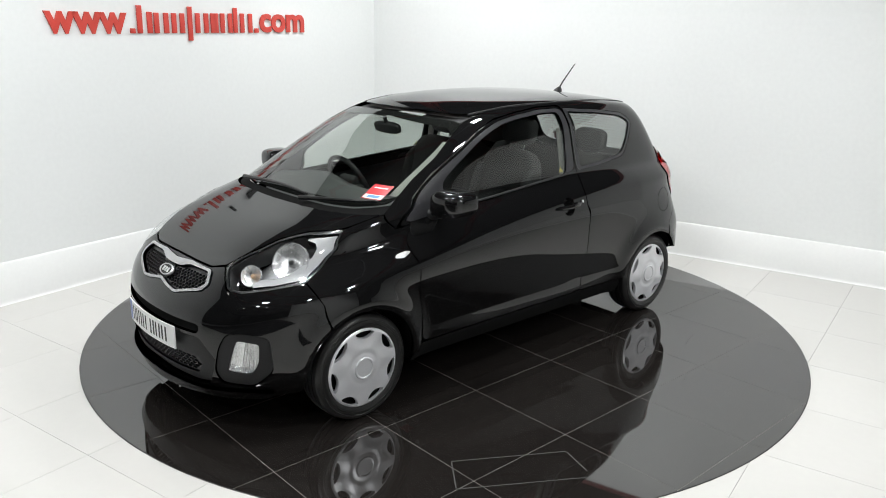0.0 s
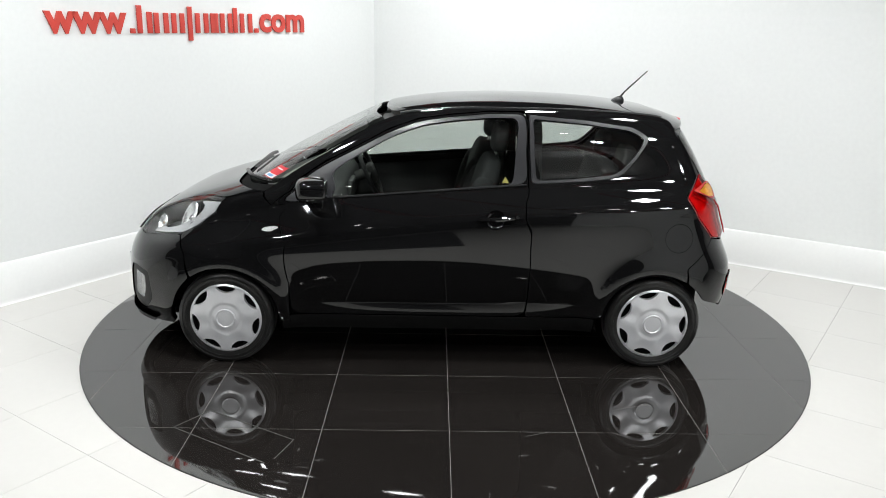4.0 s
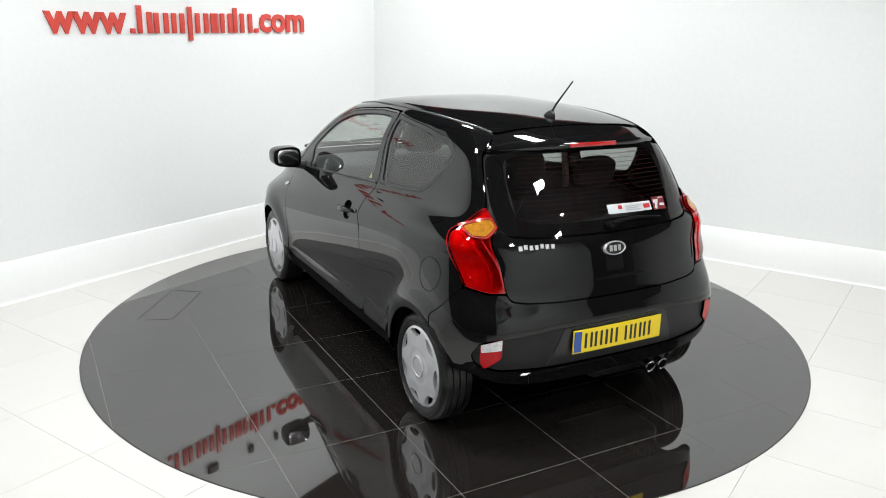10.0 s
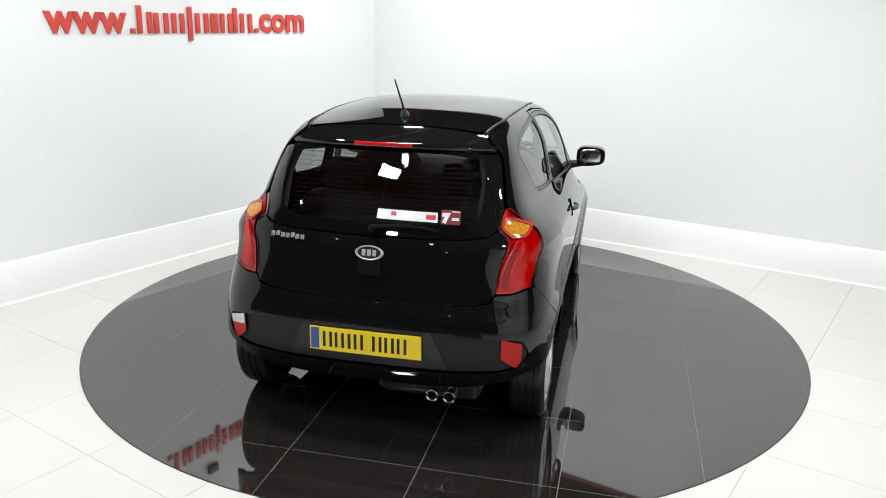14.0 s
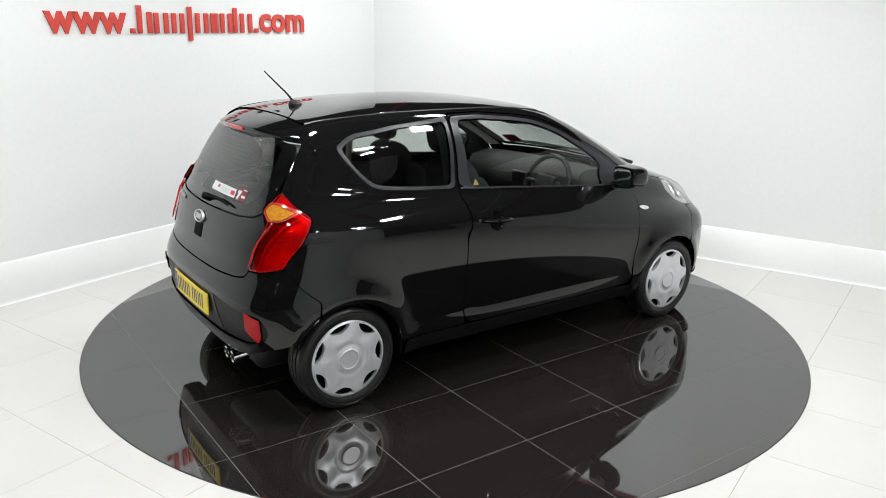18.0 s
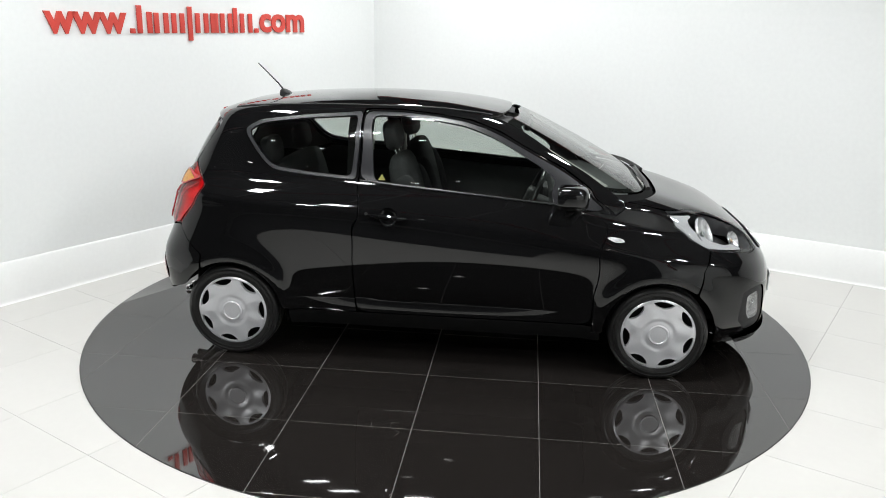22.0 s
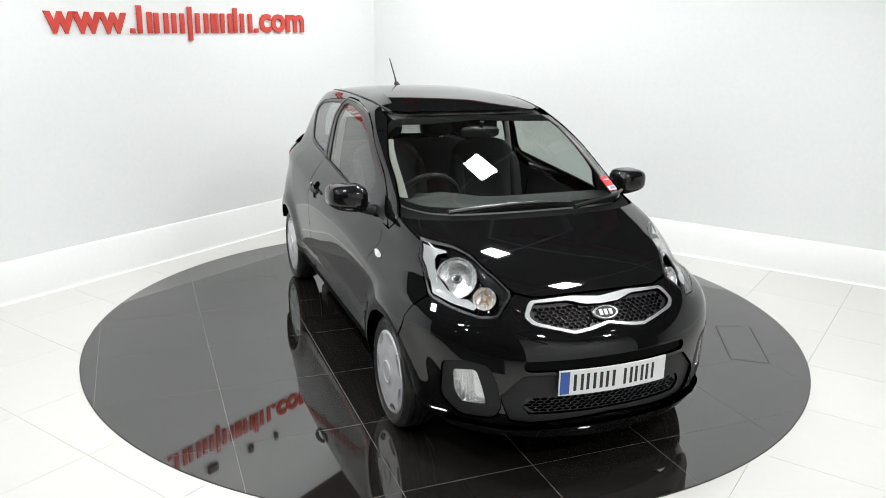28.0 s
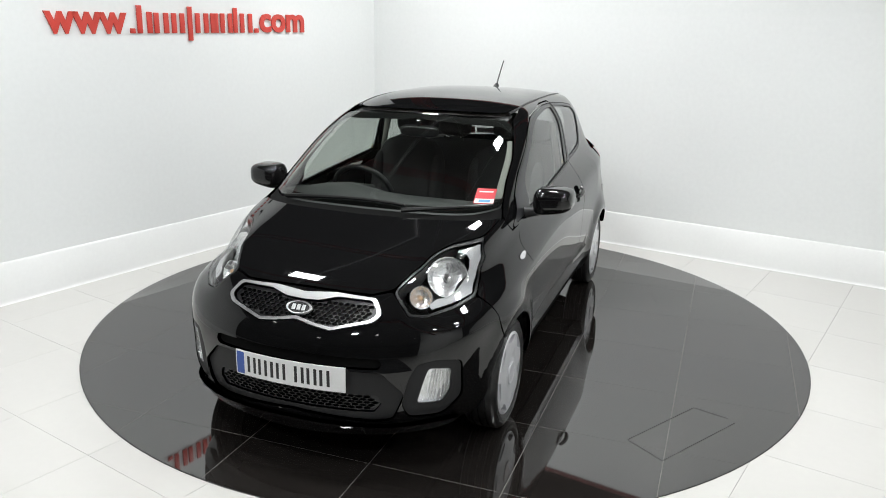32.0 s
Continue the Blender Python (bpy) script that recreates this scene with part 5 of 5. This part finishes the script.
def seat(x, y):
    bm = bmesh.new()
    soft_box(bm, (0.52, 0.48, 0.16), pose(x + 0.22, y, 0.48, 0, -6, 0), 5)
    for q in (-1, 1):
        soft_box(bm, (0.46, 0.09, 0.14), pose(x + 0.20, y + q * 0.215, 0.51, 0, -6, 0), 3)
    st_ = part("front_seat", bm, M_SEAT, car, "charcoal cloth front seat")
    bm = bmesh.new()
    soft_box(bm, (0.14, 0.46, 0.64), pose(x - 0.10, y, 0.83, 0, -14, 0), 4)
    for q in (-1, 1):
        soft_box(bm, (0.16, 0.08, 0.50), pose(x - 0.07, y + q * 0.205, 0.80, 0, -14, 0), 3)
    part("backrest", bm, M_SEAT, st_, "charcoal cloth backrest")
    bm = bmesh.new()
    soft_box(bm, (0.10, 0.25, 0.17), pose(x - 0.215, y, 1.245, 0, -10, 0), 3.4)
    part("headrest", bm, M_SEAT, st_, "charcoal padded headrest")
    for q in (-1, 1):
        bm = bmesh.new()
        tube(bm, [(x - 0.175, y + q * 0.055, 1.08), (x - 0.205, y + q * 0.055, 1.19)], 0.006, 8)
        part("headrest_post", bm, M_CHROME, st_, "chrome headrest post")


seat(-0.12, 0.335)
seat(-0.12, -0.335)
bm = bmesh.new()
soft_box(bm, (0.50, 1.18, 0.20), pose(-0.68, 0, 0.47, 0, -6, 0), 6)
bench = part("rear_seat", bm, M_SEAT, car, "charcoal cloth rear bench")
bm = bmesh.new()
soft_box(bm, (0.14, 1.14, 0.58), pose(-0.99, 0, 0.76, 0, -16, 0), 7)
part("backrest", bm, M_SEAT, bench, "charcoal cloth rear backrest")
for y in (-0.31, 0.31):
    bm = bmesh.new()
    soft_box(bm, (0.09, 0.25, 0.16), pose(-1.075, y, 1.13, 0, -10, 0), 3.4)
    part("headrest", bm, M_SEAT, bench, "charcoal rear headrest")
    for q in (-1, 1):
        bm = bmesh.new()
        tube(bm, [(-1.05, y + q * 0.05, 1.0), (-1.07, y + q * 0.05, 1.08)], 0.006, 8)
        part("headrest_post", bm, M_CHROME, bench, "chrome headrest post")
bm = bmesh.new()
soft_box(bm, (0.045, 0.23, 0.065), pose(0.435, 0, 1.285, 0, 15, 0), 3.5)
tube(bm, [(0.44, 0, 1.30), (0.455, 0, 1.345)], 0.012, 8)
part("cabin_mirror", bm, M_TRIM, car, "black interior mirror")
for y in (0.30, -0.30):
    bm = bmesh.new()
    box(bm, (0.16, 0.34, 0.012), pose(0.27, y, 1.352, 0, 12, 0), 0.005, 2)
    part("sun_visor", bm, M_CABIN, car, "dark grey sun visor")
for y in (0.615, -0.615):
    bm = bmesh.new()
    sg = 1 if y > 0 else -1
    tube(bm, [(-0.42, sg * 0.57, 1.28), (-0.425, sg * 0.61, 1.05), (-0.43, sg * 0.65, 0.7)], 0.020, 8)
    part("belt_pillar", bm, M_LINER, car, "pale grey inner pillar and belt")

loop_in = np.array([(x * 0.96 - 0.01, y * 0.97) for x, y in ROOF] + [(x * 0.96 - 0.01, -y * 0.97) for x, y in reversed(ROOF[:-1])], float)
hv, hf = fill([dense(loop_in, 0.05)], 0.08)
mesh_object("headliner", np.column_stack([hv, height_at(hv[:, 0], hv[:, 1]) - 0.030]), hf.tolist(), M_LINER, car, "pale grey cloth headliner", True)
for s in (1, -1):
    edge = []
    for x, z in ((.835, 1.048), (.742, 1.106), (.66, 1.153), (.583, 1.196), (.50, 1.245), (.44, 1.282)):
        a_, z_ = spot(("s", x, z))
        edge.append((float(skin(np.array([a_]), np.array([z_]))[0][1]), z))
    panel("screen_pillar_trim", [("f", y - 0.004, z) for y, z in edge] + [("f", y - 0.036, z + 0.004) for y, z in reversed(edge)], M_LINER, car, side=s, lift=-0.022, depth=0.004, radius=0.004, gap=0, step=0.015, label="pale grey screen pillar trim")
    panel("pillar_trim", [("s", .885, 1.02), ("s", .75, 1.105), ("s", .59, 1.192), ("s", .43, 1.288), ("s", .305, 1.350), ("s", .255, 1.315), ("s", .42, 1.225), ("s", .62, 1.12), ("s", .79, 1.02)], M_LINER, car, side=s, lift=-0.028, depth=0.002, radius=0.01, label="pale grey pillar trim")
    panel("rear_pillar_trim", [("s", -1.10, 1.31), ("r", .42, 1.32), ("r", .46, 1.2), ("r", .455, 1.04), ("s", -1.20, 1.0), ("s", -.95, 1.05), ("s", -1.02, 1.1), ("s", -1.11, 1.22), ("s", -1.14, 1.26)], M_CABIN, car, side=s, lift=-0.030, depth=0.002, radius=0.01, label="dark grey rear pillar trim")
    panel("door_card", [("s", -.46, .33), ("s", -.45, 1.015), ("s", .27, .955), ("s", .60, .93), ("s", .79, .89), ("s", .81, .33)], M_CABIN, car, side=s, lift=-0.065, depth=0.002, radius=0.02, step=0.06, label="dark grey door card")
    panel("side_card", [("s", -.49, .33), ("s", -.49, 1.02), ("s", -.94, 1.05), ("s", -1.25, .95), ("s", -1.30, .62), ("s", -.9, .5), ("s", -.85, .33)], M_CABIN, car, side=s, lift=-0.055, depth=0.002, radius=0.02, step=0.06, label="dark grey side trim")
bm = bmesh.new()
box(bm, (0.30, 1.0, 0.015), pose(-1.25, 0, 0.93, 0, 4, 0), 0.005, 2)
part("parcel_shelf", bm, M_CABIN, car, "dark parcel shelf")
# small yellow warning sticker in each door window
for s in (1, -1):
    panel("warning_sticker", [("s", -.365, 1.040), ("s", -.325, 1.040), ("s", -.345, 1.072)], material("yellow_sticker", (0.62, 0.52, 0.16), 0.5), car, side=s, lift=-0.012, depth=0.0005, radius=0.002, gap=0, step=0.02, label="small yellow warning sticker")


# ---- turntable and floor tiles ----
RADIUS = 2.2105
TILE = 0.606
turntable = empty("turntable", label="round black polished tile turntable set in the floor", category="turntable")
bm = bmesh.new()
lathe(bm, [(0, -0.012), (RADIUS - 0.0015, -0.012), (RADIUS - 0.0015, -0.0004), (RADIUS + 0.0025, -0.0004), (RADIUS + 0.0025, -0.03)], 160)
part("rim", bm, M_RIM, turntable, "thin black steel edge")
bm = bmesh.new()
lathe(bm, [(0, -0.0007), (RADIUS - 0.003, -0.0007)], 128)
part("joint_bed", bm, M_JOINT, turntable, "pale grey tile joints")


def clip(poly, nx, ny, d):
    out = []
    for i in range(len(poly)):
        a, b = poly[i], poly[(i + 1) % len(poly)]
        da, db = a[0] * nx + a[1] * ny - d, b[0] * nx + b[1] * ny - d
        if da <= 0:
            out.append(a)
        if da * db < 0:
            t = da / (da - db)
            out.append((a[0] + (b[0] - a[0]) * t, a[1] + (b[1] - a[1]) * t))
    return out


def slab_mesh(name, poly, top, low, mat):
    n = len(poly)
    verts = [(x, y, top) for x, y in poly] + [(x, y, low) for x, y in poly]
    faces = [tuple(range(n))] + [(i, n + i, n + (i + 1) % n, (i + 1) % n) for i in range(n)]
    me = bpy.data.meshes.new(name)
    me.from_pydata(verts, [], faces)
    me.materials.append(mat)
    return me


g = 0.0015
full = slab_mesh("tile", [(g, g), (TILE - g, g), (TILE - g, TILE - g), (g, TILE - g)], 0.0, -0.004, M_BLACKTILE)
for i in range(-4, 4):
    for j in range(-4, 5):
        x0, y0 = i * TILE, (j - 0.5) * TILE
        far = max(math.hypot(x, y) for x in (x0, x0 + TILE) for y in (y0, y0 + TILE))
        if far < RADIUS - 0.002:
            ob = new("tile", full)
            ob.location = (x0, y0, 0)
            ob.parent = turntable
            continue
        poly = [(x0 + g, y0 + g), (x0 + TILE - g, y0 + g), (x0 + TILE - g, y0 + TILE - g), (x0 + g, y0 + TILE - g)]
        for k in range(180):
            a = 2 * math.pi * k / 180
            poly = clip(poly, math.cos(a), math.sin(a), RADIUS - 0.002)
            if len(poly) < 3:
                break
        if len(poly) >= 3:
            ob = new("tile", slab_mesh("tile", poly, 0.0, -0.004, M_BLACKTILE))
            ob.parent = turntable
# saw cuts of the access hatch
M_SAWCUT = vary(material("dusty_saw_cut", (0.050, 0.049, 0.047), 0.7), 20, 0.3, 200)
for a, b in (((1.180, 1.340), (0.722, 1.616)), ((1.310, 1.511), (0.815, 1.815)), ((1.184, 1.345), (1.306, 1.506)), ((0.725, 1.622), (0.780, 1.780))):
    d = Vector((b[0] - a[0], b[1] - a[1], 0))
    bm = bmesh.new()
    box(bm, (d.length, 0.0055, 0.0014))
    ob = part("hatch_joint", bm, M_SAWCUT, turntable, "thin grey saw-cut joint", smooth=False)
    ob.matrix_basis = pose((a[0] + b[0]) / 2, (a[1] + b[1]) / 2, 0.0002, 0, 0, math.degrees(math.atan2(d.y, d.x)))

# pale scuff marks worn into the polish
def scuff(pts):
    bm = bmesh.new()
    tube(bm, [(x + CAR_X, y + CAR_Y, -0.0012) for x, y in pts], 0.0018, 6)
    part("scuff_mark", bm, M_SCUFF, turntable, "thin pale scuff mark")


M_SCUFF = vary(material("pale_scuff", (0.085, 0.082, 0.078), 0.6), 20, 0.3, 200)
for line_ in ([(-.246, -1.472), (-.243, -1.505), (-.228, -1.530)], [(-.113, -1.455), (-.150, -1.456), (-.150, -1.500), (-.098, -1.545), (-.118, -1.585)], [(-.215, -1.336), (-.12, -1.333), (-.03, -1.332)],
              [(-.407, 1.566), (-.45, 1.548), (-.51, 1.526)], [(-.871, 1.296), (-.96, 1.262), (-1.065, 1.235)], [(-.819, 1.517), (-.86, 1.545), (-.911, 1.560)]):
    scuff(line_)

FLOOR = 0.603
fl = empty("floor", label="cream polished square floor tiles with thin joints", category="floor", kind="structure")
fl.location = (0, 0, 0)
g = 0.0009
tile_mesh = slab_mesh("tile", [(g, g), (FLOOR - g, g), (FLOOR - g, FLOOR - g), (g, FLOOR - g)], -0.003, -0.010, M_TILE)
N1 = Vector((0.8290, -0.5592))
N2 = Vector((0.5592, 0.8290))
rest_v, rest_f = [], []
for i in range(-32, 34):
    for j in range(-32, 20):
        u, v = 0.302 + FLOOR * i, -2.366 + FLOOR * j
        c = N1 * (u + FLOOR / 2) + N2 * (v + FLOOR / 2)
        if c.length < RADIUS - 0.5 or abs(c.x) > 12.6 or not -17.6 < c.y < 7.6:
            continue
        lw = (Vector((c.x, c.y, 0)) - CORNER)
        if lw.dot(Vector((-DIR_L.y, DIR_L.x, 0))) > 0.35 or lw.dot(Vector((-DIR_R.y, DIR_R.x, 0))) > 0.35:
            continue
        o = N1 * u + N2 * v
        if c.length > 6.6:
            for da, db in ((g, g), (FLOOR - g, g), (FLOOR - g, FLOOR - g), (g, FLOOR - g)):
                q = o + N1 * da + N2 * db
                rest_v.append((q.x, q.y, -0.003))
            rest_f.append(tuple(range(len(rest_v) - 4, len(rest_v))))
            continue
        ob = new("tile", tile_mesh)
        ob.matrix_basis = pose(o.x, o.y, 0, 0, 0, math.degrees(math.atan2(N1.y, N1.x)))
        ob.parent = fl
me = bpy.data.meshes.new("far_tiles")
me.from_pydata(rest_v, [], rest_f)
me.materials.append(M_TILE)
ob = new("far_tiles", me)
ob.parent = fl
tagged(ob, kind="stuff")


# ---- what moves ----
def motions():
    rows, spin = [], []
    for k in range(0, 33):
        a = SPIN_START + SPIN_RATE * k
        c, s = math.cos(radians(a)), math.sin(radians(a))
        spin.append((k, pose(0, 0, 0, 0, 0, a)))
        rows.append((k, pose(CAR_X * c - CAR_Y * s, CAR_X * s + CAR_Y * c, 0, 0, 0, a)))
    walk(turntable, spin)
    walk(car, rows)


motions()
